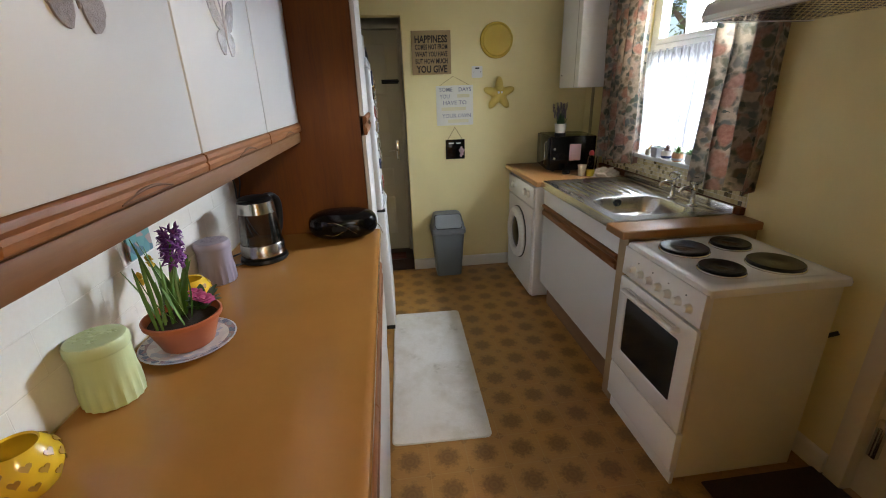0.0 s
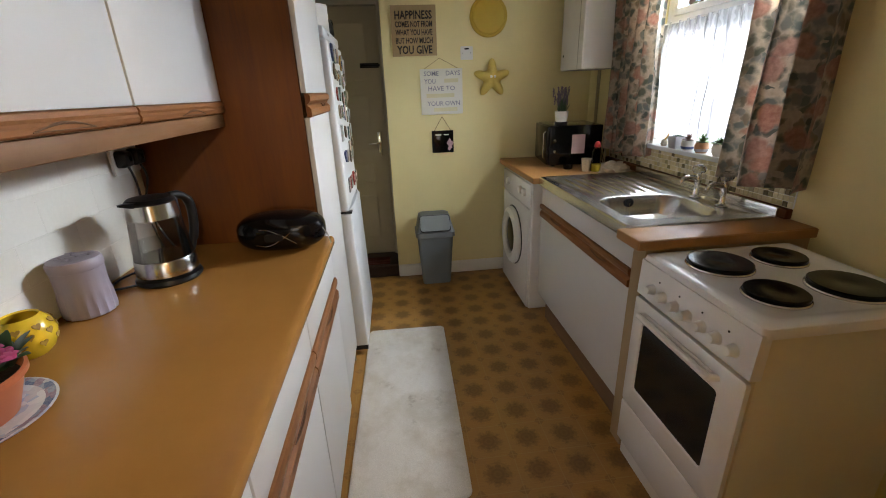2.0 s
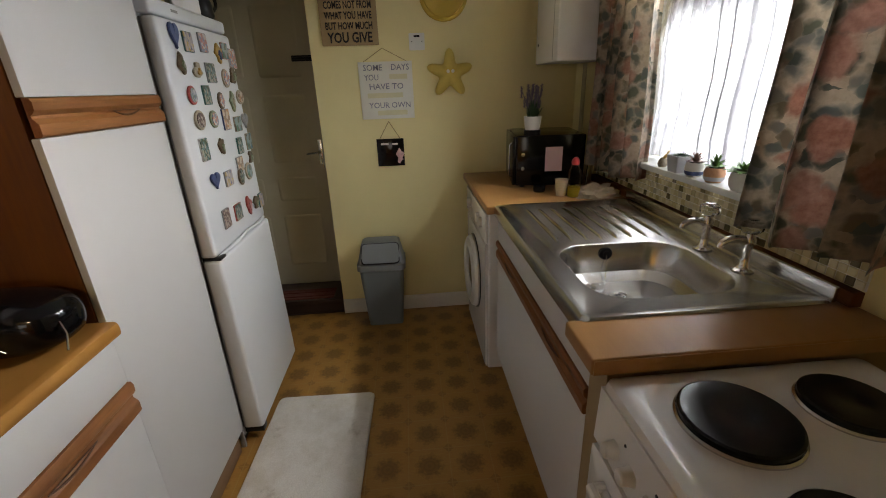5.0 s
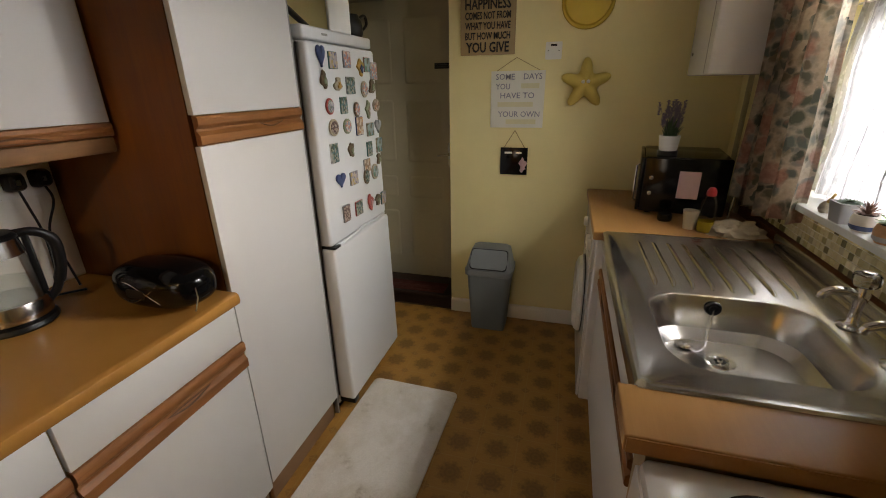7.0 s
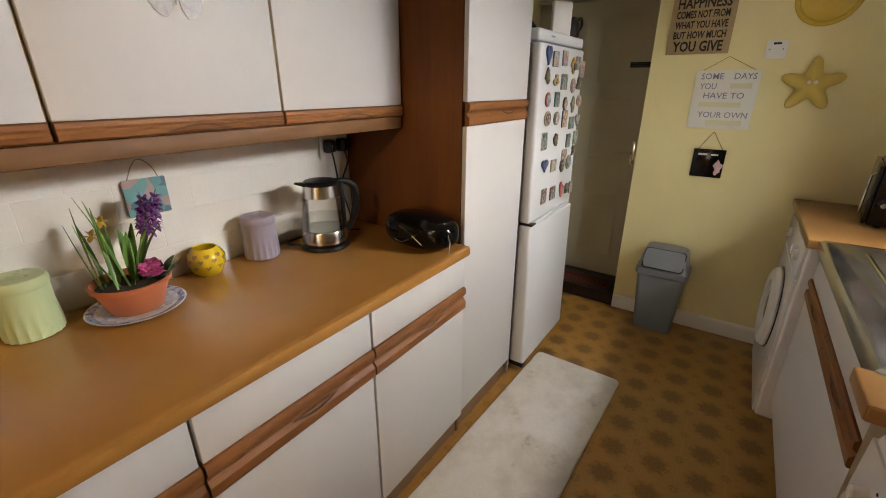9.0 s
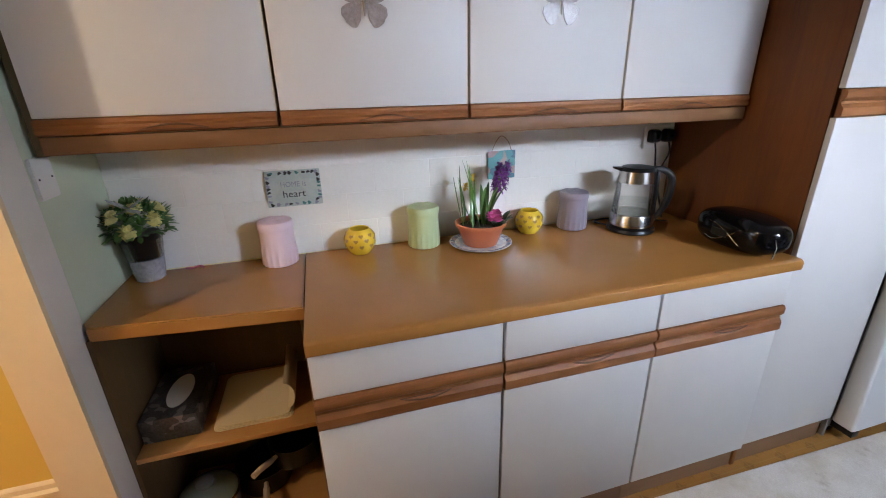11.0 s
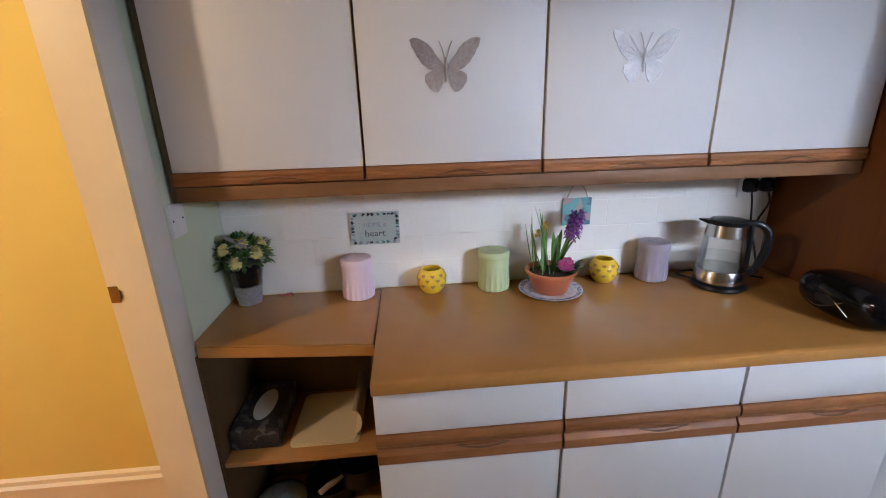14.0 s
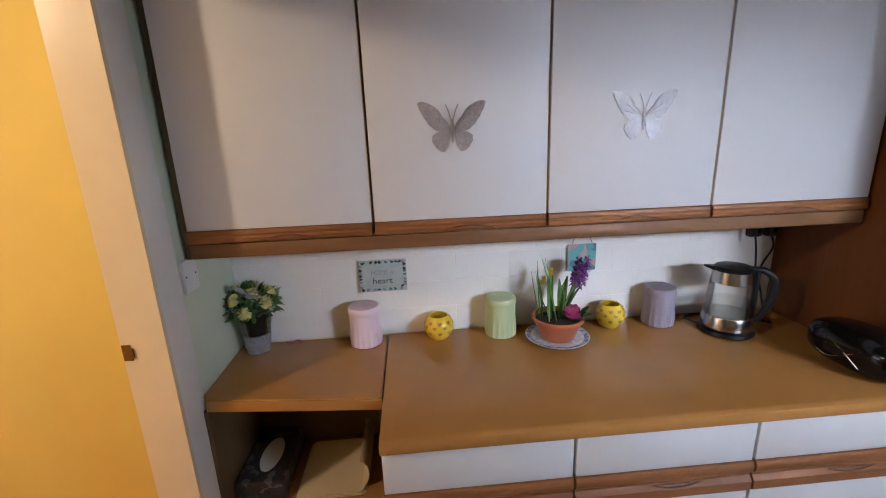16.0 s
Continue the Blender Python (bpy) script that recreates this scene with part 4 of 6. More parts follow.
for x, y, r in ((1.655, 1.925, 0.092), (1.87, 1.935, 0.075), (1.65, 1.71, 0.076), (1.872, 1.715, 0.092)):
    pl = part("hot_plate", lathe([(0, 0.017), (r * 0.25, 0.0165), (r * 0.3, 0.018), (r * 0.95, 0.018), (r, 0.015), (r, 0.002)], 48), IRON, ck, "black cast-iron hot plate")
    pl.matrix_basis = pose(x - 1.76, y - 1.81, 0.8615)
    part("trim_ring", lathe([(r, 0.0), (r + 0.005, 0.0), (r + 0.0045, 0.003), (r + 0.001, 0.006)], 48), STEEL, pl)
part("control_panel", extrude_profile([(1.49, 0.717), (1.478, 0.72), (1.482, 0.845), (1.51, 0.847), (1.51, 0.717)], 1.558, 2.062), ENAMEL, ck, world=True)
for k in range(7):
    kb = part("knob", lathe([(0.0, 0.024), (0.012, 0.024), (0.0145, 0.021), (0.016, 0.006), (0.019, 0.0)], 20), PLASTIC, ck)
    kb.matrix_basis = pose(1.4795 - 1.76, 1.98 - 0.0595 * k - 1.81, 0.766, 0, -88, 0)
for k in range(4):
    part("indicator", lathe([(0, 0.002), (0.003, 0.0015), (0.0035, 0)], 8), BLACK, ck).matrix_basis = pose(1.4805 - 1.76, 1.95 - 0.1 * k - 1.81, 0.805, 0, -88, 0)
dq = part("oven_door", loft([[(1.49, y, z) for y, z in rounded(1.56, 2.06, 0.262, 0.708, 0.01, 6)], [(1.476, y, z) for y, z in rounded(1.56, 2.06, 0.262, 0.708, 0.01, 6)], [(1.472, y, z) for y, z in rounded(1.566, 2.054, 0.268, 0.702, 0.012, 6)], [(1.472, y, z) for y, z in rounded(1.636, 2.0, 0.35, 0.628, 0.012, 6)], [(1.476, y, z) for y, z in rounded(1.64, 1.996, 0.354, 0.624, 0.01, 6)]])[0], ENAMEL, ck, world=True)
part("oven_glass", slab(rounded(1.637, 1.999, 0.351, 0.627, 0.01, 6), 0.006, 0, "x"), BLACK_GLOSS, dq, "black oven glass").matrix_basis = pose(1.477 - 1.76, -1.81, 0)
part("oven_handle", add_tube(tube(curve_points([(1.474, 1.985, 0.665), (1.448, 1.98, 0.668), (1.444, 1.95, 0.67), (1.444, 1.68, 0.67), (1.448, 1.65, 0.668), (1.474, 1.645, 0.665)], 6), 0.011, 10), [(1.468, 1.66, 0.668), (1.468, 1.97, 0.668)], 0.008, 8), ENAMEL, dq, world=True)
part("storage_drawer", box((1.474, 1.56, 0.075), (1.504, 2.06, 0.256), 0.004), ENAMEL, ck, world=True)
part("kick_panel", box((1.492, 1.57, 0.0), (1.506, 2.05, 0.073)), ENAMEL, ck, world=True)
single("cooker_cable", tube(curve_points([(2.0, 1.7, 0.58), (2.06, 1.68, 0.54), (2.12, 1.62, 0.6)], 8), 0.009, 8), BLACK, (0, 0, 0), "thick black cooker cable running to the wall", "cable")

# cooker hood
h = thing("cooker_hood", (1.9, 1.81, 1.73), "white slim cooker hood with a perforated grille", "cooker hood")
part("body", extrude_profile([(1.672, 1.735), (1.665, 1.75), (1.68, 1.79), (1.78, 1.84), (2.128, 1.86), (2.128, 1.735)], 1.562, 2.062), ENAMEL, h, world=True)
part("lip", boxes(((1.67, 1.56, 1.729), (1.70, 2.064, 1.737)), ((1.7, 2.04, 1.729), (2.12, 2.064, 1.737)), ((1.7, 1.56, 1.729), (2.12, 1.584, 1.737)), bevel=0.002), ENAMEL, h, world=True)
gr = part("grille", box((1.705, 1.59, 1.7305), (2.1, 2.035, 1.734)), STEEL, h, "grey filter grille", world=True)
h.location.z = 1.718
hole = slab(rounded(-0.007, 0.007, -0.004, 0.004, 0.003, 2), 0.001)
hm = mesh_object("slot", hole, BLACK)
data_hole = hm.data
bpy.data.objects.remove(hm)
for i in range(16):
    for j in range(15):
        so = new("slot", data_hole)
        so.parent = gr
        so.location = (1.725 + 0.023 * i - 1.9, 1.61 + 0.029 * j - 1.81, 1.7297 - 1.73)

# boiler
b = thing("boiler", (2.0, 3.75, 1.51), "white wall-hung boiler in the corner", "boiler")
part("casing", box((1.852, 3.535, 1.507), (XR - 0.002, 3.89, 2.26), 0.008, 3), ENAMEL, b, world=True)
part("seam", box((1.8505, 3.6, 1.514), (1.8525, 3.604, 2.25)), FRIDGE_SIDE, b, world=True)
part("catch", lathe([(0, 0.003), (0.006, 0.003), (0.008, 0)], 12), BLACK, b).matrix_basis = pose(1.852 - 2.0, 3.84 - 3.75, 1.6 - 1.51, 0, -90, 0)
for y in (3.62, 3.8):
    single("copper_pipe", tube([(0, 0, 0), (0, 0, 1.508 - 0.911)], 0.011, 10), plain("painted_pipe", (0.42, 0.36, 0.22), 0.6, vary=0.15), (2.1, y, 0.911), "cream painted pipe running down from the boiler", "pipe", "boiler pipes")

# window, curtains, outside ------------------------------------------------
wn1 = structure("window_1", boxes(((2.25, WY0, WZ0), (2.31, WY0 + 0.06, WZ1)), ((2.25, WY1 - 0.06, WZ0), (2.31, WY1, WZ1)), ((2.25, WY0 + 0.06, WZ0), (2.31, WY1 - 0.06, WZ0 + 0.06)), ((2.25, WY0 + 0.06, WZ1 - 0.06), (2.31, WY1 - 0.06, WZ1)), bevel=0.004), UPVC, "white plastic window, closed, with a top light", "window")
part("transom", box((2.245, WY0 + 0.061, 1.69), (2.312, WY1 - 0.061, 1.75), 0.005), UPVC, wn1)
part("opening_sash", boxes(((2.24, WY0 + 0.062, 1.752), (2.3, WY0 + 0.1, 2.078)), ((2.24, WY1 - 0.1, 1.752), (2.3, WY1 - 0.062, 2.078)), ((2.24, WY0 + 0.101, 1.752), (2.3, WY1 - 0.101, 1.785)), ((2.24, WY0 + 0.101, 2.045), (2.3, WY1 - 0.101, 2.078)), bevel=0.003), UPVC, wn1)
for z0, z1 in ((1.15, 1.69), (1.785, 2.045)):
    pn = part("pane", box((2.276, WY0 + 0.06, z0), (2.28, WY1 - 0.06, z1)), PANE, wn1)
    pn.visible_shadow = False
part("window_sill", box((2.085, WY0 + 0.002, WZ0 - 0.024), (2.25, WY1 - 0.002, WZ0), 0.005), plain("white_sill", (0.74, 0.77, 0.77), 0.25, vary=0.08, grain=30), wn1, "white gloss window sill")


def drape(name, y0, y1, z0, z1, x, folds, depth, material, label, category, lean=0.0, rows=14, hem=0.01):
    """A hanging cloth in folds, thicker at the hem."""
    bm = bmesh.new()
    cols = folds * 10
    grid = []
    rnd = random.Random(int(y0 * 100))
    ph = [rnd.uniform(-0.5, 0.5) for _ in range(folds + 2)]
    for j in range(rows + 1):
        v = j / rows
        z = z0 + (z1 - z0) * v
        row = []
        for i in range(cols + 1):
            u = i / cols
            k = u * folds
            wob = ph[int(k)] * (1 - k % 1) + ph[int(k) + 1] * (k % 1)
            amp = depth * (0.75 + 0.25 * (1 - v)) * (0.7 + 0.6 * abs(math.sin(2.3 * k + 1)))
            y = y0 + (y1 - y0) * u + lean * (1 - v) + 0.012 * math.sin(4 * math.pi * k) + 0.01 * wob * (1 - v)
            row.append(bm.verts.new((x + amp * math.sin(2 * math.pi * (k + 0.3 * wob)) + 0.006 * math.sin(9 * v + 5 * u), y, z + (hem * math.sin(3 * k) if j == 0 else 0))))
        grid.append(row)
    for a, b2 in zip(grid, grid[1:]):
        for i in range(cols):
            bm.faces.new((a[i], a[i + 1], b2[i + 1], b2[i]))
    r = bmesh.ops.solidify(bm, geom=bm.faces[:], thickness=0.0015)
    bmesh.ops.recalc_face_normals(bm, faces=bm.faces)
    return tagged(mesh_object(name, bm, material), label, category)


drape("floral_curtain", 3.1, 3.5, 1.015, 2.3, 2.055, 5, 0.045, FLORAL, "floral curtain in peach, cream and grey-green, drawn back", "curtain", -0.02)
drape("floral_curtain", 2.085, 2.425, 1.025, 2.3, 2.05, 3, 0.05, FLORAL, "floral curtain in peach, cream and grey-green hanging in folds", "curtain", 0.02)
drape("net_curtain", WY0 + 0.03, WY1 - 0.03, WZ0 + 0.012, 1.715, 2.205, 13, 0.02, NET, "white lace half net curtain on a wire", "net curtain", 0.0, 6, 0.0)
single("net_wire", tube([(0, WY0 + 0.005, 0), (0, WY1 - 0.005, 0)], 0.004, 8), UPVC, (2.205, 0, 1.71), "white covered wire holding the net curtain", "curtain wire")
single("curtain_rail", box((-0.012, 2.0, -0.015), (0.012, 3.65, 0.015), 0.004), UPVC, (2.06, 0, 2.315), "white curtain rail above the window", "curtain rail")

GRASS = plain("lawn", (0.06, 0.09, 0.03), 0.95, vary=0.3, grain=30, blotch=0.6, relief=0.4)
structure("ground", boxes(((2.4, -300, -0.4), (400, 300, -0.35))), GRASS, "grass garden ground outside the window", "ground")
LEAF = tinted("tree_leaf", [(0, (0.05, 0.09, 0.02)), (1, (0.11, 0.15, 0.05))], 0.55)
BARK = wood("bark", (0.06, 0.045, 0.03), (0.14, 0.11, 0.08), 2, 0.9, 14, 0.6)
tr = thing("garden_tree", (4.9, 6.6, -0.35), "leafy garden tree outside the window", "tree")
trunk = add_tube(bmesh.new(), curve_points([(0, 0, 0), (0.1, 0.05, 1.2), (0.0, 0.15, 2.4), (0.15, 0.1, 3.6)], 6), [0.16 - 0.006 * k for k in range(19)], 10)
rnd = random.Random(3)
tips = []
for k in range(14):
    a, z = rnd.uniform(0, 6.28), rnd.uniform(1.4, 3.4)
    e = Vector((1.5 * math.cos(a) * rnd.uniform(0.6, 1.2), 1.8 * math.sin(a) * rnd.uniform(0.6, 1.2), z + rnd.uniform(0.4, 1.3)))
    s0 = Vector((0.05, 0.1, z))
    mid = s0.lerp(e, 0.5) + Vector((0, 0, 0.15))
    add_tube(trunk, [s0, mid, e], [0.05, 0.03, 0.01], 6)
    tips += [mid, e, s0.lerp(e, 0.75)]
part("trunk", trunk, BARK, tr)
crown = bmesh.new()
for k in range(5200):
    c = rnd.choice(tips) + Vector((rnd.gauss(0, 0.34), rnd.gauss(0, 0.34), rnd.gauss(0, 0.3)))
    q = Euler((rnd.uniform(-1, 1), rnd.uniform(-1, 1), rnd.uniform(0, 6.28))).to_matrix()
    l = rnd.uniform(0.04, 0.075)
    crown.faces.new([crown.verts.new(c + q @ Vector(p)) for p in ((0, -l, 0), (l * 0.45, -0.1 * l, 0.01), (0, l, 0), (-l * 0.45, -0.1 * l, 0.01))])
part("crown", crown, LEAF, tr, smooth=False)

# letters -------------------------------------------------------------------


def letters(body, width, height, depth=0.001, bold=0.0):
    """The text as a mesh in the x-z plane facing -y, centred, fitted to width and height."""
    cu = bpy.data.curves.new("letters", "FONT")
    cu.body, cu.size, cu.extrude, cu.resolution_u = body, 1.0, 0.0, 2
    cu.offset = bold
    ob = new("letters", cu)
    bpy.context.view_layer.update()
    me = bpy.data.meshes.new_from_object(ob.evaluated_get(bpy.context.evaluated_depsgraph_get()))
    bpy.data.objects.remove(ob)
    bm = bmesh.new()
    bm.from_mesh(me)
    bpy.data.meshes.remove(me)
    xs, ys = [v.co.x for v in bm.verts], [v.co.y for v in bm.verts]
    w, h = max(xs) - min(xs), max(ys) - min(ys)
    cx, cy = (max(xs) + min(xs)) / 2, (max(ys) + min(ys)) / 2
    for v in bm.verts:
        v.co = Vector(((v.co.x - cx) * width / w, 0, (v.co.y - cy) * height / h))
    r = bmesh.ops.extrude_face_region(bm, geom=bm.faces[:])
    bmesh.ops.translate(bm, verts=[g for g in r["geom"] if isinstance(g, bmesh.types.BMVert)], vec=(0, -depth, 0))
    bmesh.ops.recalc_face_normals(bm, faces=bm.faces)
    return bm


def text_part(body, parent, width, height, at, material, face="y", name="lettering", bold=0.0):
    bm = letters(body, width, height, 0.001, bold)
    m = pose(*at) if face == "y" else pose(*at, 0, 0, 90)
    bmesh.ops.transform(bm, matrix=m, verts=bm.verts)
    return part(name, bm, material, parent, smooth=False)


INK = plain("black_ink", (0.02, 0.018, 0.016), 0.7, vary=0.1)
HESSIAN = plain("hessian_board", (0.4, 0.29, 0.15), 0.85, vary=0.15, grain=220, relief=0.3)
SIGNW = plain("white_sign_board", (0.74, 0.72, 0.64), 0.55, vary=0.05, grain=120)
GREYINK = plain("grey_ink", (0.24, 0.24, 0.3), 0.7, vary=0.1)
STRING = plain("jute_string", (0.38, 0.28, 0.14), 0.9, vary=0.2, grain=300, relief=0.4)
sg = thing("quote_board", (0.85, YF - 0.012, 1.795), "tan board sign with bold black words", "sign")
part("board", box((-0.152, 0, -0.155), (0.152, 0.0115, 0.155), 0.002), HESSIAN, sg)
for body, wd, ht, z in (("HAPPINESS", 0.25, 0.052, 0.096), ("COMES NOT FROM", 0.25, 0.037, 0.041), ("WHAT YOU HAVE", 0.25, 0.037, -0.009), ("BUT HOW MUCH", 0.25, 0.037, -0.059), ("YOU GIVE", 0.24, 0.053, -0.116)):
    text_part(body, sg, wd, ht, (0, -0.0005, z), INK, bold=0.022)
sg = thing("hanging_sign", (1.026, YF - 0.008, 1.405), "white hanging board sign with grey capitals and string", "sign")
part("board", box((-0.15, 0, -0.155), (0.15, 0.0075, 0.15), 0.0015), SIGNW, sg)
part("cord", add_tube(tube([(-0.12, 0.003, 0.15), (-0.01, 0.003, 0.218)], 0.0018, 6), [(-0.01, 0.003, 0.218), (0.12, 0.003, 0.15)], 0.0018, 6), STRING, sg)
for body, wd, x, z in (("SOME", 0.105, -0.07, 0.12), ("DAYS", 0.1, 0.083, 0.12), ("YOU", 0.08, -0.082, 0.069), ("HAVE TO", 0.19, 0.0, 0.021), ("YOUR OWN", 0.235, 0.012, -0.08)):
    text_part(body, sg, wd, 0.031, (x, -0.0005, z), GREYINK, bold=0.004)
FADED = plain("faded_yellow_ink", (0.7, 0.65, 0.42), 0.7)
for x0, x1, z0 in ((0.02, 0.12, 0.058), (-0.11, 0.09, -0.04), (-0.06, 0.11, -0.135)):
    part("faded_line", box((x0, -0.0006, z0), (x1, -0.0001, z0 + 0.026)), FADED, sg)
sg = thing("black_hanging_tile", (1.022, YF - 0.008, 1.056), "small black hanging tile with pale marks", "sign")
part("tile", box((-0.08, 0, -0.08), (0.08, 0.0075, 0.08), 0.002), BLACK_GLOSS, sg)
part("cord", add_tube(tube([(-0.06, 0.003, 0.08), (0.0, 0.003, 0.178)], 0.0025, 6), [(0.0, 0.003, 0.178), (0.06, 0.003, 0.08)], 0.0025, 6), STRING, sg)
part("writing_bar", box((-0.055, -0.0006, 0.045), (-0.01, -0.0001, 0.056)), SIGNW, sg)
part("writing_bar", box((0.01, -0.0006, 0.045), (0.045, -0.0001, 0.054)), SIGNW, sg)
part("pale_flower", slab([(0.055 + 0.02 * (1 + 0.35 * math.sin(5 * a)) * math.cos(a), -0.02 + 0.04 * (1 + 0.25 * math.cos(3 * a)) * math.sin(a)) for a in [2 * math.pi * k / 24 for k in range(24)]], -0.0008, 0, "y"), plain("pale_pink_print", (0.55, 0.36, 0.38), 0.5, vary=0.3, blotch=60), sg)

YELLOW = plain("yellow_glaze", (0.62, 0.43, 0.06), 0.25, vary=0.1, grain=60, relief=0.05)
YCLOTH = plain("yellow_cloth", (0.62, 0.46, 0.11), 0.85, vary=0.12, grain=150, relief=0.3)
pl = thing("wall_plate", (1.365, YF - 0.001, 1.875), "round yellow moulded wall plaque", "wall plaque")
part("disc", lathe([(0, 0.03), (0.08, 0.028), (0.108, 0.022), (0.112, 0.014), (0.118, 0.018), (0.128, 0.014), (0.131, 0.0)], 56), YELLOW, pl).matrix_basis = pose(0, 0, 0, 90, 0, 0)
sr = thing("padded_star", (1.388, YF - 0.02, 1.48), "yellow padded five-pointed star on the wall", "decoration")
bm = bmesh.new()
out = []
for k in range(60):
    a = 2 * math.pi * k / 60
    r = 0.066 + 0.068 * (0.5 + 0.5 * math.cos(5 * a)) ** 1.3
    out.append((r * math.sin(a), r * math.cos(a)))
rings = [[bm.verts.new((x * s2, y2, z * s2)) for x, z in out] for s2, y2 in ((0.9, 0.0195), (1.0, 0.008), (0.97, -0.006), (0.8, -0.02), (0.5, -0.032), (0.2, -0.037))]
for a, b2 in zip(rings, rings[1:]):
    for k in range(60):
        bm.faces.new((a[k], a[(k + 1) % 60], b2[(k + 1) % 60], b2[k]))
bm.faces.new(rings[-1])
bm.faces.new(rings[0][::-1])
bmesh.ops.recalc_face_normals(bm, faces=bm.faces)
part("pad", bm, YCLOTH, sr)
for x in (-0.013, 0.013):
    part("button", lathe([(0, 0.006), (0.007, 0.005), (0.01, 0.0)], 12), SIGNW, sr).matrix_basis = pose(x, -0.036, 0.012, 90, 0, 0)


def wall_plate(name, at, face, label, w=0.043, h=0.043, holes=2):
    p0 = thing(name, at, label, "socket")
    rot = {"-y": pose(0, 0, 0, 90, 0, 0), "+y": pose(0, 0, 0, 90, 0, 180), "+x": pose(0, 0, 0, 90, 0, 90), "-x": pose(0, 0, 0, 90, 0, -90)}[face]
    pb = part("plate", slab(rounded(-w, w, -h, h, 0.006, 4), 0.009, 0.002), PLASTIC, p0)
    pb.matrix_basis = rot
    for k in range(holes):
        part("screw", lathe([(0, 0.0015), (0.0025, 0.0012), (0.003, 0)], 8), BLACK, p0).matrix_basis = rot @ pose((k - 0.5) * 1.3 * w, 0, 0.009)
    return p0, rot


p0, rot = wall_plate("fused_switch", (1.21, YF - 0.0005, 1.65), "-y", "white fused switch plate with a dark window")
part("fuse_window", box((-0.016, 0.022, 0.009), (0.016, 0.032, 0.0105)), BLACK, p0).matrix_basis = rot
wall_plate("blank_plate", (0.075, YN + 0.0005, 1.272), "+y", "white blank socket plate on the green wall", 0.04, 0.048)
wall_plate("wall_socket", (XR - 0.0005, 3.62, 1.33), "-x", "white socket plate near the curtain", 0.04, 0.04)
p0, rot = wall_plate("double_socket", (XL + 0.011, 2.272, 1.24), "+x", "white double socket with two plugs", 0.072, 0.043)
for k, y in enumerate((2.238, 2.305)):
    pg = thing("black_plug", (XL + 0.02, y, 1.245), "black mains plug in the wall socket", "plug", "plugs at the kettle")
    part("plug_body", loft([[(d, a, b2) for a, b2 in rounded(-0.024 * s2, 0.024 * s2, -0.026 * s2, 0.026 * s2, 0.012 * s2, 4)] for d, s2 in ((0, 1), (0.018, 1), (0.03, 0.8), (0.034, 0.3))])[0], BLACK, pg)
    part("cord", tube(curve_points([(0.02, 0, -0.02), (0.028, 0.004, -0.07), (0.022, 0.02 - 0.05 * k, -0.16), (0.05, 0.0 - 0.03 * k, -0.26), (0.09, -0.04, -0.325)], 8), 0.0035, 8), BLACK, pg)

# things on the long worktop -----------------------------------------------
Z = 0.911


def add_leaf(bm, base, tip, width, sag, n=8, fold=0.3):
    """A blade from base to tip with a bend and a creased middle."""
    base, tip = Vector(base), Vector(tip)
    d = tip - base
    side = d.cross(Vector((0, 0, 1)))
    side = side.normalized() if side.length > 1e-4 else Vector((1, 0, 0))
    up = side.cross(d).normalized()
    prev = None
    for k in range(n + 1):
        t = k / n
        c = base + d * t + up * sag * math.sin(math.pi * t)
        w = width * max(0.05, math.sin(math.pi * min(0.98, 0.12 + 0.86 * t)) ** 0.7)
        row = [bm.verts.new(c - side * w), bm.verts.new(c - up * w * fold), bm.verts.new(c + side * w), bm.verts.new(c + up * 0.0008)]
        if prev:
            for i in range(4):
                bm.faces.new((prev[i], prev[(i + 1) % 4], row[(i + 1) % 4], row[i]))
        else:
            bm.faces.new(row[::-1])
        prev = row
    bm.faces.new(prev)


def petals(bm, c, r, n, rise, width=0.4, axis=(0, 0, 1), start=0.0):
    q = Vector(axis).normalized().to_track_quat("Z", "Y").to_matrix()
    c = Vector(c)
    for k in range(n):
        a = start + 2 * math.pi * k / n
        add_leaf(bm, c, c + q @ Vector((r * math.cos(a), r * math.sin(a), rise)), r * width, 0.1 * r, 4)


def canister(at, name, colour, turn=0):
    c = thing("ceramic_canister", at, "%s ceramic canister with a ribbed base and moulded lid" % name, "canister", "pastel canisters", turn)
    cm = plain(name + "_ceramic", colour, 0.28, vary=0.06, grain=40, relief=0.08)
    prof = [(0, 0), (0.05, 0), (0.056, 0.003), (0.057, 0.02), (0.056, 0.05), (0.0545, 0.072), (0.0545, 0.118), (0.055, 0.122)]
    part("jar", lathe(prof, 72, lambda a, k: 1 + (0.028 * math.cos(18 * a) if 1 < k < 5 else 0)), cm, c)
    part("lid", lathe([(0.056, 0.1225), (0.0575, 0.126), (0.057, 0.14), (0.053, 0.147), (0.045, 0.149), (0.038, 0.1475), (0.02, 0.15), (0, 0.151)], 72, lambda a, k: 1 + (0.01 * math.cos(9 * a) if k in (5, 6) else 0)), cm, c)
    for fx, fy, fr in ((0.0, 0.0, 0.017), (0.027, 0.012, 0.013), (-0.02, 0.022, 0.013), (-0.024, -0.014, 0.014), (0.01, -0.028, 0.013)):
        bm = bmesh.new()
        petals(bm, (fx, fy, 0.1495), fr, 6, 0.003, 0.36, (0, 0, 1), fx * 60)
        part("moulded_flower", bm, cm, c)


canister((-0.145, 0.753, Z), "pale pink", (0.72, 0.56, 0.62))
canister((-0.146, 1.25, Z), "pale green", (0.45, 0.53, 0.29))
canister((-0.144, 1.86, Z), "lilac grey", (0.27, 0.235, 0.29))


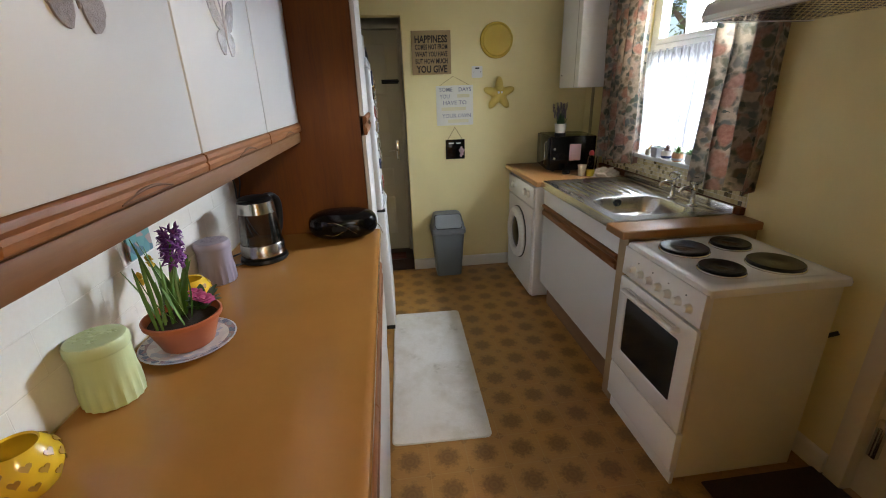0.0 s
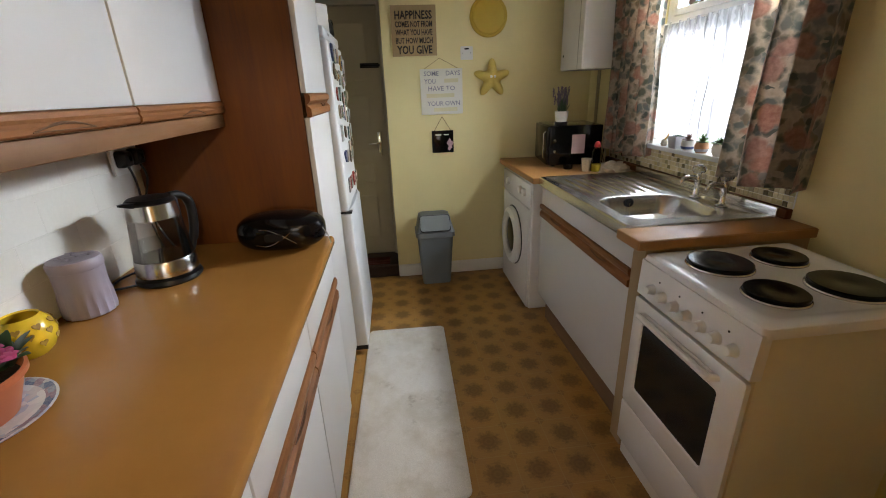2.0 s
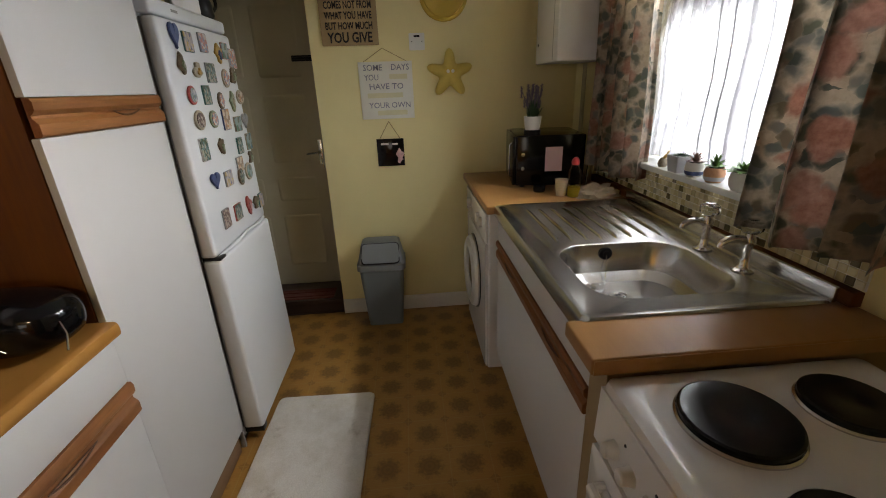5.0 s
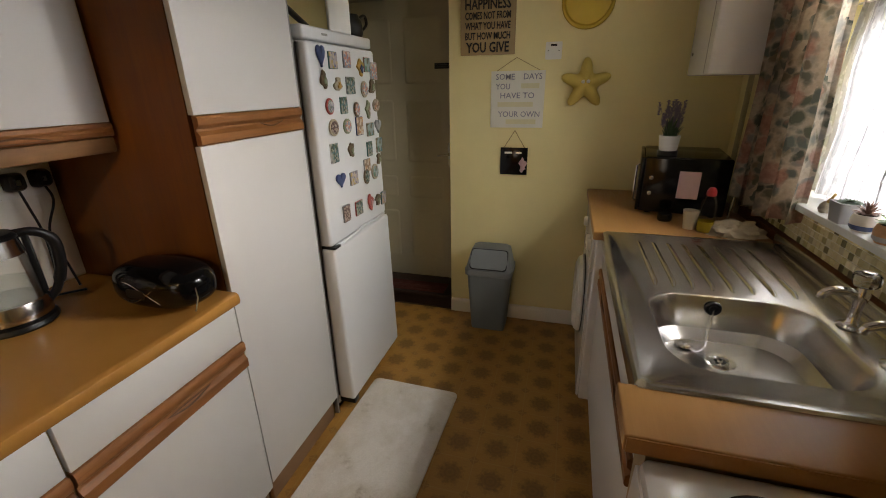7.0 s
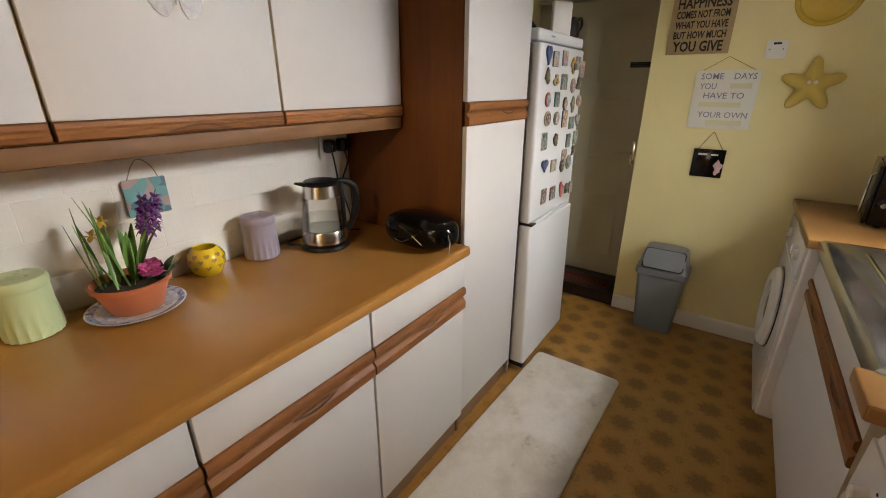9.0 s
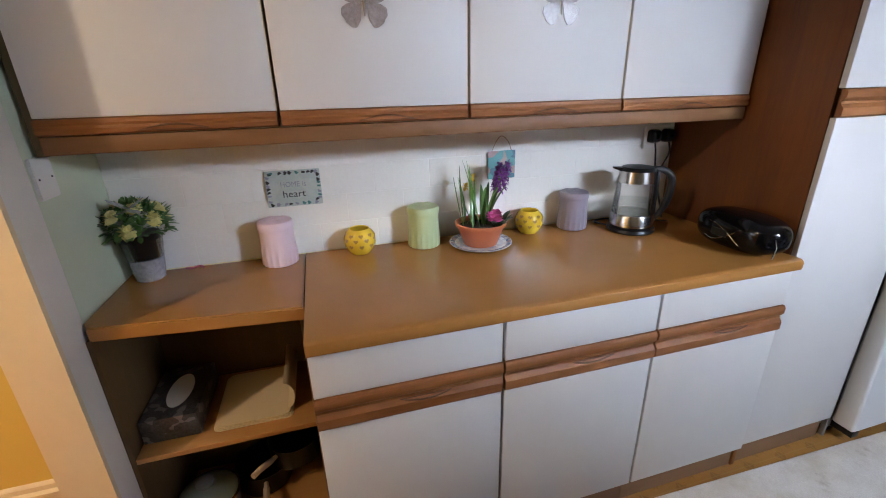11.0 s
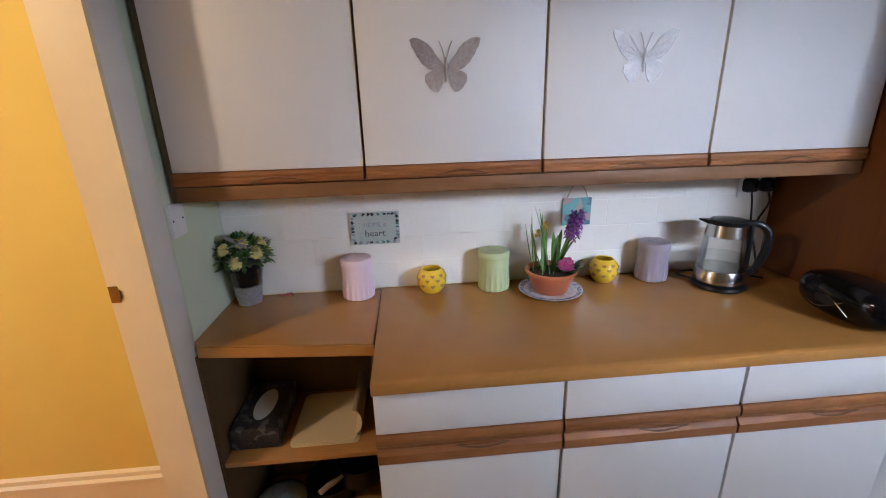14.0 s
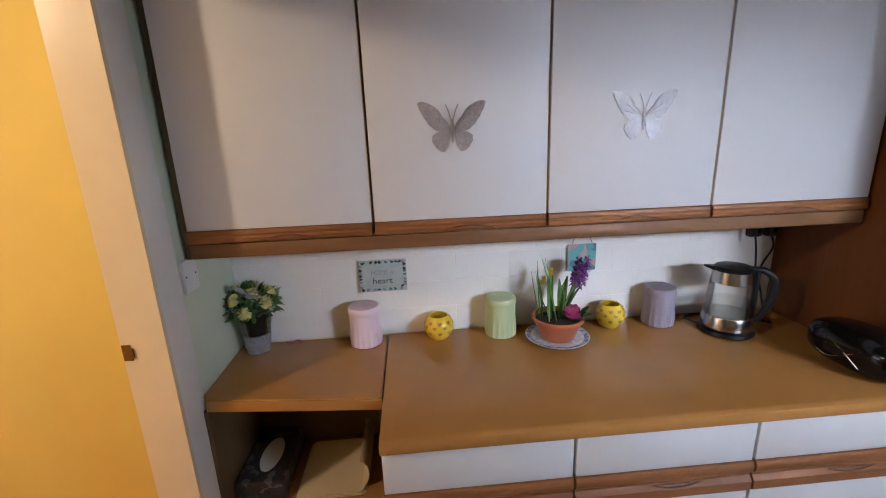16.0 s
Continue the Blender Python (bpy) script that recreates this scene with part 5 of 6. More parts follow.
# lit inside of the pierced globe, put into the colour of flat hearts
HEART = plain("amber_lit_inside", (0.34, 0.2, 0.018), 0.4, vary=0.2)


def tealight(at, turn):
    t0 = thing("tealight_holder", at, "round yellow ceramic tealight holder pierced with hearts", "tealight holder", "yellow tealight holders", turn)
    g = plain("yellow_tealight_glaze", (0.7, 0.48, 0.03), 0.2, vary=0.06)
    part("globe", lathe([(0, 0), (0.03, 0), (0.042, 0.012), (0.052, 0.035), (0.054, 0.05), (0.049, 0.07), (0.037, 0.086), (0.034, 0.09), (0.031, 0.087), (0.044, 0.068), (0.048, 0.05), (0.04, 0.016), (0, 0.006)], 40), g, t0)
    for row, (z, r, tilt) in enumerate(((0.035, 0.0523, -8), (0.056, 0.0535, 8), (0.072, 0.049, 35))):
        for k in range(9):
            a = 2 * math.pi * (k + 0.5 * (row % 2)) / 9
            out = [(0.0082 * math.sin(q) ** 3, 0.0082 * (13 * math.cos(q) - 5 * math.cos(2 * q) - 2 * math.cos(3 * q) - math.cos(4 * q)) / 16) for q in [2 * math.pi * j / 16 for j in range(16)]]
            part("heart_hole", slab(out, 0.0012, 0, "x"), HEART, t0).matrix_basis = pose(0, 0, 0, 0, 0, math.degrees(a)) @ pose(r - 0.0003, 0, z, 0, -tilt, 0)


tealight((-0.148, 1.02, Z), 0)
tealight((-0.148, 1.672, Z), 17)


GREEN = plain("fresh_green_leaf", (0.1, 0.22, 0.04), 0.4, vary=0.3, grain=90, blotch=20, relief=0.1)
GREEN_D = plain("dark_green_leaf", (0.035, 0.085, 0.03), 0.4, vary=0.3, grain=90, blotch=20, relief=0.1)
SOIL = plain("potting_soil", (0.025, 0.016, 0.01), 0.95, vary=0.4, grain=120, relief=0.8)
TERRA = plain("terracotta_plastic", (0.4, 0.12, 0.05), 0.45, vary=0.08)
bowl = (-0.072, 1.442)
sc = thing("patterned_plate", (*bowl, Z), "white plate with a blue patterned rim under the flower bowl", "plate")
part("dish", lathe([(0, 0.003), (0.06, 0.003), (0.075, 0.005), (0.111, 0.014), (0.113, 0.016), (0.109, 0.0165), (0.074, 0.009), (0, 0.007)], 64), speckled("blue_patterned_china", [(0.55, 0.57, 0.62), (0.35, 0.42, 0.58), (0.62, 0.63, 0.66), (0.5, 0.45, 0.5)], 60, 0.2, 0.0), sc)
part("painted_rim", lathe([(0.092, 0.0123), (0.1085, 0.0168), (0.109, 0.0172), (0.092, 0.0128)], 64), speckled("blue_rim_pattern", [(0.1, 0.14, 0.27), (0.26, 0.3, 0.4), (0.3, 0.2, 0.26), (0.5, 0.5, 0.54)], 70, 0.25, 0.0), sc, "blue patterned rim")
bw = thing("flower_bowl", (*bowl, Z + 0.007), "terracotta bowl planted with hyacinth, narcissus and primrose", "flower bowl")
part("bowl", lathe([(0, 0), (0.055, 0), (0.06, 0.004), (0.084, 0.07), (0.09, 0.072), (0.091, 0.082), (0.086, 0.084), (0.083, 0.076), (0.079, 0.066), (0, 0.064)], 56), TERRA, bw)
part("soil", lathe([(0, 0.071), (0.04, 0.069), (0.08, 0.066)], 32, lambda a, k: 1 + 0.02 * math.sin(7 * a)), SOIL, bw)
rnd = random.Random(11)
for k in range(12):
    bm = bmesh.new()
    x, y = rnd.uniform(-0.04, 0.02), rnd.uniform(-0.06, 0.0)
    add_leaf(bm, (x, y, 0.066), (x + rnd.uniform(-0.05, 0.02), y + rnd.uniform(-0.05, 0.035), 0.066 + rnd.uniform(0.1, 0.24)), 0.005, rnd.uniform(-0.012, 0.012))
    part("narcissus_leaf", bm, GREEN, bw)
for k in range(6):
    bm = bmesh.new()
    a = k * 1.05
    add_leaf(bm, (-0.01 + 0.008 * math.cos(a), 0.02 + 0.008 * math.sin(a), 0.066), (-0.02 + 0.045 * math.cos(a), 0.055 + 0.045 * math.sin(a), 0.066 + 0.14), 0.011, 0.012)
    part("hyacinth_leaf", bm, GREEN, bw)
part("hyacinth_stem", tube(curve_points([(-0.01, 0.02, 0.065), (-0.02, 0.05, 0.15), (-0.03, 0.09, 0.25)], 6), 0.006, 8), GREEN, bw)
bm = bmesh.new()
for k in range(30):
    t = k / 29
    a = 2.4 * k
    c = Vector((-0.025 - 0.008 * t, 0.075 + 0.025 * t, 0.185 + 0.085 * t))
    o = Vector((math.cos(a), math.sin(a), 0.25))
    petals(bm, c + o * 0.017, 0.019, 5, 0.009, 0.28, o, k)
part("hyacinth_flower", bm, plain("purple_petal", (0.19, 0.045, 0.25), 0.5, vary=0.3, blotch=60), bw, "dark purple hyacinth spike")
bm = bmesh.new()
for cx, cy, cz in ((0.03, 0.03, 0.105), (0.045, 0.045, 0.095), (0.02, 0.05, 0.11), (0.05, 0.025, 0.1)):
    petals(bm, (cx, cy, cz), 0.022, 6, 0.008, 0.55, (0.4, 0, 1), cx * 99)
    petals(bm, (cx, cy, cz + 0.004), 0.014, 5, 0.008, 0.55, (0.4, 0, 1), cx * 50)
part("primrose_flower", bm, plain("pink_petal", (0.45, 0.06, 0.2), 0.5, vary=0.3, blotch=60), bw, "magenta pink primrose")
bm = bmesh.new()
for cx, cy, cz in ((-0.03, -0.02, 0.235), (-0.05, -0.04, 0.2)):
    petals(bm, (cx, cy, cz), 0.018, 6, 0.002, 0.4, (0.8, 0.2, 0.3), cx)
part("narcissus_flower", bm, plain("yellow_petal", (0.65, 0.45, 0.04), 0.5, vary=0.2, blotch=60), bw, "small yellow narcissus")
for k in range(14):
    bm = bmesh.new()
    a = k * 0.9
    c = Vector((0.02 + 0.02 * math.cos(a), 0.06 + 0.016 * math.sin(a), 0.07))
    add_leaf(bm, c, c + Vector((0.035 * math.cos(a), 0.035 * math.sin(a), 0.02 + 0.012 * (k % 3))), 0.013, 0.008)
    part("primrose_leaf", bm, GREEN_D, bw)

# kettle
KS = plain("kettle_steel", (0.55, 0.53, 0.5), 0.2, 1.0, vary=0.06, grain=120, rough_vary=0.06)
kt = thing("glass_kettle", (-0.042, 2.058, Z), "glass kettle with steel bands, black lid and handle, part full", "kettle", turn=-24)
part("power_base", lathe([(0, 0), (0.085, 0), (0.089, 0.006), (0.086, 0.016), (0.07, 0.02), (0, 0.02)], 48), BLACK, kt)
part("base_band", lathe([(0, 0.021), (0.078, 0.021), (0.082, 0.026), (0.0805, 0.068), (0.078, 0.072), (0, 0.072)], 56), KS, kt, "brushed steel base band")
KG = thin_glass("thin_kettle_glass", (0.99, 0.99, 0.99))
part("glass_body", lathe([(0.078, 0.072), (0.074, 0.12), (0.066, 0.195), (0.063, 0.195), (0.071, 0.12), (0.075, 0.073)], 56), KG, kt)
part("water", lathe([(0, 0.0725), (0.0738, 0.0735), (0.0708, 0.118), (0, 0.1185)], 48), thin_glass("kettle_water", (0.93, 0.95, 0.93)), kt)
part("top_band", lathe([(0.0635, 0.19), (0.0668, 0.19), (0.062, 0.232), (0.058, 0.232)], 56), KS, kt, "brushed steel top band")
part("lid", lathe([(0.0625, 0.232), (0.063, 0.238), (0.055, 0.246), (0.02, 0.25), (0, 0.25)], 48), BLACK, kt)
part("spout", loft([[(0.02, -0.05, 0.225), (-0.02, -0.05, 0.225), (-0.02, -0.05, 0.243), (0.02, -0.05, 0.243)], [(0.004, -0.09, 0.24), (-0.004, -0.09, 0.24), (-0.004, -0.09, 0.246), (0.004, -0.09, 0.246)]])[0], BLACK, kt)
part("handle", tube(curve_points([(0, 0.05, 0.236), (0, 0.095, 0.232), (0, 0.125, 0.2), (0, 0.122, 0.13), (0, 0.1, 0.07), (0, 0.076, 0.045)], 7), [0.012] * 12 + [0.014] * 14 + [0.011] * 10, 12), BLACK, kt, "thick black loop handle")
part("hinge_spine", box((-0.01, 0.066, 0.07), (0.01, 0.082, 0.235), 0.004), BLACK, kt)
part("flex", tube(curve_points([(-0.03, -0.08, 0.006), (-0.08, -0.12, 0.005), (-0.13, -0.05, 0.005), (-0.12, 0.1, 0.005), (-0.1, 0.17, 0.006)], 8), 0.0035, 8), BLACK, kt)

# radio
rd = thing("portable_radio", (0.25, 2.262, Z), "rounded black portable radio with silver crossing lines", "radio")
bm = bmesh.new()
bmesh.ops.create_uvsphere(bm, u_segments=40, v_segments=24, radius=1)
for v in bm.verts:
    x, y, z = v.co
    sq = lambda q, e: math.copysign(abs(q) ** e, q)
    v.co = (0.148 * sq(x, 0.75), 0.085 * sq(y, 0.8), 0.065 + 0.065 * sq(z, 0.7))
part("shell", bm, BLACK_GLOSS, rd)
for sgn in (-1, 1):
    part("silver_line", tube(curve_points([(-0.075, -0.0742, 0.062 + sgn * 0.024), (-0.03, -0.0835, 0.062 + sgn * 0.028), (0.02, -0.0848, 0.062 + sgn * 0.004), (0.06, -0.0788, 0.062 - sgn * 0.026)], 8), 0.0015, 6), CHROME, rd, "silver trim line")
part("display", slab(rounded(-0.03, 0.03, 0.05, 0.075, 0.006, 4), 0.002, 0, "y"), BLACK, rd).matrix_basis = pose(-0.01, -0.0868, 0)
part("tuning_dial", lathe([(0, 0.014), (0.018, 0.013), (0.022, 0)], 24), CHROME, rd).matrix_basis = pose(0.12, -0.035, 0.075, 0, 75, -30)
part("aerial", tube([(0.1, 0.0, 0.115), (0.16, -0.05, 0.055), (0.172, -0.075, 0.03)], 0.002, 6), CHROME, rd)

# plaques on the tiles
PLQ = speckled("sage_print", [(0.42, 0.47, 0.42), (0.46, 0.5, 0.45), (0.4, 0.46, 0.42)], 26, 0.4, 0.02)
pq = thing("printed_plaque", (XL + 0.011, 0.824, 1.147), "pale sage printed plaque with leaf motifs and script", "plaque")
part("board", slab(rounded(-0.088, 0.088, -0.06, 0.06, 0.003, 3), 0.006, 0.001, "x"), PLQ, pq)
text_part("HOME is", pq, 0.08, 0.018, (0.0062, 0.0, 0.014), GREYINK, "x")
text_part("heart", pq, 0.072, 0.023, (0.0062, 0.0, -0.018), INK, "x")
rnd = random.Random(5)
for k in range(34):
    a = 2 * math.pi * k / 34
    y, z = max(-0.08, min(0.08, 0.105 * math.cos(a) + rnd.uniform(-0.008, 0.008))), max(-0.052, min(0.052, 0.07 * math.sin(a) + rnd.uniform(-0.006, 0.006)))
    b3 = slab([(y + 0.006 * math.cos(q) * (1 + 0.4 * math.cos(3 * q)), z + 0.005 * math.sin(q) * (1 + 0.4 * math.cos(2 * q + k))) for q in [2 * math.pi * j / 10 for j in range(10)]], 0.0008, 0, "x")
    part("motif", b3, rnd.choice((INK, GREYINK, MAG[1])), pq).matrix_basis = pose(0.006, 0, 0)
pq = thing("picture_tile", (XL + 0.011, 1.573, 1.173), "small square teal floral picture tile on a cord", "picture")
part("tile", slab(rounded(-0.055, 0.055, -0.052, 0.052, 0.004, 3), 0.006, 0.001, "x"), speckled("teal_flower_print", [(0.12, 0.33, 0.33), (0.15, 0.38, 0.36), (0.5, 0.3, 0.25), (0.08, 0.17, 0.22)], 34, 0.4, 0.02), pq)
part("cord", tube(curve_points([(0.003, -0.04, 0.05), (0.003, -0.02, 0.09), (0.003, 0.0, 0.105), (0.003, 0.025, 0.085), (0.003, 0.04, 0.05)], 6), 0.0015, 6), STRING, pq)

# butterflies on the wall cabinets
GLIT = plain("pewter_glitter", (0.36, 0.31, 0.29), 0.35, 0.7, vary=0.5, grain=500, blotch=120, relief=1.0)
SILV = plain("silver_glitter", (0.8, 0.79, 0.8), 0.22, 0.55, vary=0.3, grain=500, blotch=120, relief=0.8)


def butterfly(y, z, material, label):
    b4 = thing("butterfly_ornament", (0.1055, y, z), label, "ornament", "butterfly ornaments")
    upper = [(0.004, 0.0), (0.02, 0.02), (0.045, 0.052), (0.075, 0.066), (0.09, 0.064), (0.089, 0.052), (0.078, 0.03), (0.066, 0.012), (0.05, -0.004), (0.03, -0.012), (0.006, -0.01)]
    lower = [(0.005, -0.008), (0.034, -0.012), (0.052, -0.02), (0.056, -0.034), (0.048, -0.05), (0.036, -0.062), (0.02, -0.064), (0.009, -0.042)]
    for sgn in (-1, 1):
        for nm, pts in (("forewing", upper), ("hindwing", lower)):
            part(nm, slab([(sgn * (q.x + 0.0012 * math.sin(2.1 * k)), q.y) for k, q in enumerate(curve_points([(a, b5, 0) for a, b5 in pts], 3))], 0.003, 0, "x"), material, b4)
        for q in range(3):
            part("vein", tube([(0.0035, sgn * 0.006, -0.004 + 0.001 * q), (0.0035, sgn * (0.045 + 0.008 * q), 0.048 - 0.016 * q)], 0.0014, 6), material, b4)
        part("antenna", tube(curve_points([(0.003, sgn * 0.002, 0.014), (0.004, sgn * 0.009, 0.04), (0.004, sgn * 0.017, 0.058)], 5), 0.0016, 6), material, b4)
    part("thorax", tube([(0.004, 0, 0.02), (0.005, 0, 0.0), (0.004, 0, -0.04)], [0.003, 0.0055, 0.002], 8), material, b4)


butterfly(1.066, 1.655, GLIT, "pewter glitter butterfly stuck on a cabinet door")
butterfly(1.604, 1.668, SILV, "clear silver glitter butterfly stuck on a cabinet door")

# flower pot at the end
fp = thing("flower_vase", (-0.145, 0.368, Z), "clear tapered pot of yellow flowers over silver glitter", "flower pot")
part("glitter_base", lathe([(0, 0), (0.037, 0), (0.041, 0.004), (0.049, 0.07), (0, 0.07)], 40), plain("silver_glitter_fill", (0.55, 0.57, 0.62), 0.25, 0.6, vary=0.4, grain=300, blotch=80, relief=1.0), fp)
part("glass_rim", lathe([(0.0495, 0.071), (0.058, 0.132), (0.056, 0.132), (0.047, 0.072)], 40), KG, fp)
part("inner_pot", lathe([(0, 0.072), (0.044, 0.0725), (0.05, 0.1), (0.053, 0.15), (0, 0.148)], 32), BLACK, fp)
fol = bmesh.new()
rnd = random.Random(9)
for k in range(430):
    a, e = rnd.uniform(0, 6.28), rnd.uniform(-0.25, 1.4)
    o = Vector((math.cos(a) * math.cos(e), math.sin(a) * math.cos(e), math.sin(e)))
    c = Vector((0, 0, 0.165)) + Vector((o.x * 0.066, o.y * 0.075, o.z * 0.06))
    add_leaf(fol, c, c + (o + Vector((rnd.uniform(-1, 1), rnd.uniform(-1, 1), rnd.uniform(-1, 1))) * 0.8) * 0.022, 0.008, 0.002, 3)
part("foliage", fol, plain("mid_green_leaf", (0.08, 0.18, 0.035), 0.5, vary=0.3, grain=90, blotch=20), fp)
YP = plain("pale_yellow_petal", (0.8, 0.71, 0.27), 0.5, vary=0.2, blotch=60)
for k in range(10):
    a, e = k * 2.4, 0.1 + 1.15 * (k / 10)
    o = Vector((math.cos(a) * math.cos(e), math.sin(a) * math.cos(e), math.sin(e)))
    bm = bmesh.new()
    c = Vector((0, 0, 0.165)) + Vector((o.x * 0.074, o.y * 0.085, o.z * 0.072))
    petals(bm, c, 0.026, 11, 0.008, 0.5, o, k)
    petals(bm, c + o * 0.006, 0.018, 8, 0.009, 0.5, o, k + 2)
    petals(bm, c + o * 0.011, 0.013, 6, 0.004, 0.35, o, k + 1)
    part("yellow_flower", bm, YP, fp)
bt = bmesh.new()
for sgn in (-1, 1):
    add_leaf(bt, (0.058, 0.012, 0.238), (0.062, 0.012 + sgn * 0.046, 0.268), 0.018, 0.0, 5)
    add_leaf(bt, (0.058, 0.012, 0.235), (0.068, 0.012 + sgn * 0.034, 0.224), 0.015, 0.0, 5)
part("silver_butterfly", bt, SILV, fp, "small silver butterfly pick")
single("red_bead_string", add_tube(bmesh.new(), curve_points([(0, 0, 0.004), (0.01, 0.02, 0.006), (-0.008, 0.04, 0.004), (0.006, 0.055, 0.004)], 6), 0.004, 6), MAG[3], (-0.185, 0.455, Z), "small red trinket lying by the wall", "trinket")

# on the open shelves
tb = thing("tissue_box", (-0.02, 0.395, 0.477), "dark marbled tissue box with a white tissue in its slot", "tissue box", turn=0)
part("carton", box((-0.15, -0.078, 0), (0.115, 0.078, 0.08), 0.003), speckled("black_marbled_card", [(0.012, 0.012, 0.013), (0.03, 0.03, 0.03), (0.02, 0.02, 0.02), (0.16, 0.15, 0.14)], 45, 0.35, 0.02), tb)
part("slot_rim", slab([(0.085 * math.cos(a), 0.036 * math.sin(a)) for a in [2 * math.pi * k / 28 for k in range(28)]], 0.0015), PLASTIC, tb, "white oval tissue opening").matrix_basis = pose(-0.015, 0.005, 0.08)
bag = thing("paper_folder", (-0.045, 0.622, 0.477), "open buff paper wallet lying on the shelf", "folder")
PAPER = plain("buff_paper", (0.66, 0.54, 0.36), 0.75, vary=0.08, grain=80, relief=0.1)
for k, (w2, d2, z2) in enumerate(((0.13, 0.118, 0), (0.127, 0.114, 0.004), (0.124, 0.11, 0.008))):
    part("sheet", slab(rounded(-w2, w2 + 0.02, -d2, d2, 0.02, 4), 0.003), PAPER, bag).matrix_basis = pose(0, 0, z2)
part("curled_cover", loft([[(x, 0.1 + 0.03 * math.sin(q), 0.012 + 0.05 * (1 - math.cos(q))) for q in [math.pi * j / 10 for j in range(11)]] + [(x, 0.103 + 0.025 * math.sin(q), 0.015 + 0.045 * (1 - math.cos(q))) for q in [math.pi * j / 10 for j in range(10, -1, -1)]] for x in (-0.11, 0.0, 0.12)])[0], PAPER, bag)


def saucepan(at, turn, body_mat, label, lid=True):
    sp = thing("saucepan", at, label, "saucepan", "pans on the lower shelf", turn)
    part("pan", lathe([(0, 0), (0.082, 0), (0.092, 0.008), (0.096, 0.09), (0.099, 0.094), (0.095, 0.094), (0.089, 0.012), (0, 0.006)], 48), body_mat, sp)
    if lid:
        part("glass_lid", lathe([(0.097, 0.095), (0.09, 0.105), (0.055, 0.121), (0, 0.127)], 48), plain("frosted_lid", (0.35, 0.45, 0.42), 0.15, vary=0.05), sp, "pale green glass lid")
        part("lid_rim", lathe([(0.095, 0.0945), (0.101, 0.0945), (0.101, 0.1), (0.095, 0.1)], 48), STEEL, sp)
        part("lid_knob", lathe([(0, 0.127), (0.012, 0.127), (0.014, 0.135), (0.029, 0.142), (0.029, 0.156), (0.019, 0.161), (0, 0.16)], 24), BIN, sp)
    part("handle", tube(curve_points([(0.094, 0, 0.068), (0.12, 0, 0.07), (0.16, 0, 0.078), (0.2, 0, 0.08)], 6), [0.008] * 6 + [0.011] * 8 + [0.01] * 5, 10), PAPER if lid else plain("pale_handle", (0.5, 0.42, 0.34), 0.5), sp, "pale wood-effect handle")


saucepan((0.02, 0.412, 0.064), 28, plain("lilac_enamel", (0.42, 0.36, 0.46), 0.25, vary=0.05), "lilac saucepan with a glass lid and pale handle")
saucepan((-0.085, 0.58, 0.064), 8, BLACK, "dark frying pan with a pale handle", False)
saucepan((-0.09, 0.7, 0.15), -40, BLACK, "dark pan stacked at the back of the shelf", False)

# bin and mat -----------------------------------------------------------------
bn = thing("swing_bin", (0.92, 3.87, 0), "grey plastic swing-top bin against the wall", "bin")
part("tub", loft([flat_ring(-0.105, 0.105, -0.075, 0.075, 0.02, 0.0), flat_ring(-0.108, 0.108, -0.078, 0.078, 0.025, 0.01), flat_ring(-0.135, 0.135, -0.1, 0.1, 0.03, 0.4), flat_ring(-0.13, 0.13, -0.096, 0.096, 0.03, 0.4)])[0], BIN, bn)
bm, vs = loft([flat_ring(-0.14, 0.14, -0.106, 0.106, 0.032, 0.385), flat_ring(-0.146, 0.146, -0.112, 0.112, 0.034, 0.39), flat_ring(-0.146, 0.146, -0.112, 0.112, 0.034, 0.425), flat_ring(-0.138, 0.138, -0.104, 0.104, 0.03, 0.435), flat_ring(-0.13, 0.13, -0.096, 0.096, 0.025, 0.47), flat_ring(-0.115, 0.115, -0.05, 0.09, 0.025, 0.535), flat_ring(-0.1, 0.1, -0.03, 0.08, 0.025, 0.545)])
bm.faces.new(vs[-1])
bmesh.ops.recalc_face_normals(bm, faces=bm.faces)
part("lid", bm, BIN_LID, bn, "lighter grey domed lid")
fl = slab(rounded(-0.108, 0.108, -0.06, 0.062, 0.02, 5), 0.006, 0.0015)
part("flap", fl, BIN_LID, bn).matrix_basis = pose(0, -0.078, 0.489, 53, 0, 0)
part("flap_groove", slab(rounded(-0.114, 0.114, -0.066, 0.068, 0.022, 5), 0.002), BLACK, bn).matrix_basis = pose(0, -0.0775, 0.4885, 53, 0, 0)


def mat_material():
    m, nt, p = nodes_of("stained_cream_mat")
    co = mapped(nt)
    a, b6, c6 = noise_node(nt, co, 3.2, 5, 0.7), noise_node(nt, co, 9.0, 4, 0.7), noise_node(nt, co, 260, 2)
    base = ramp(nt, c6, [(0.3, (0.62, 0.59, 0.55)), (0.7, (0.76, 0.73, 0.69))])
    st1 = ramp(nt, a, [(0.44, (0, 0, 0)), (0.62, (1, 1, 1))])
    st2 = ramp(nt, b6, [(0.58, (0, 0, 0)), (0.68, (1, 1, 1))])
    c7 = mix(nt, calc(nt, "MULTIPLY", st1, 0.5), base, (0.44, 0.38, 0.29))
    c8 = mix(nt, calc(nt, "MULTIPLY", st2, calc(nt, "MULTIPLY", st1, 0.6)), c7, (0.25, 0.2, 0.14))
    link(nt, c8, p.inputs["Base Color"])
    p.inputs["Roughness"].default_value = 0.85
    p.inputs["Sheen Weight"].default_value = 0.2
    bump(nt, p, c6, 0.35)
    return m


mt = slab(rounded(-0.232, 0.232, -0.612, 0.612, 0.03, 6), 0.01, 0.004)
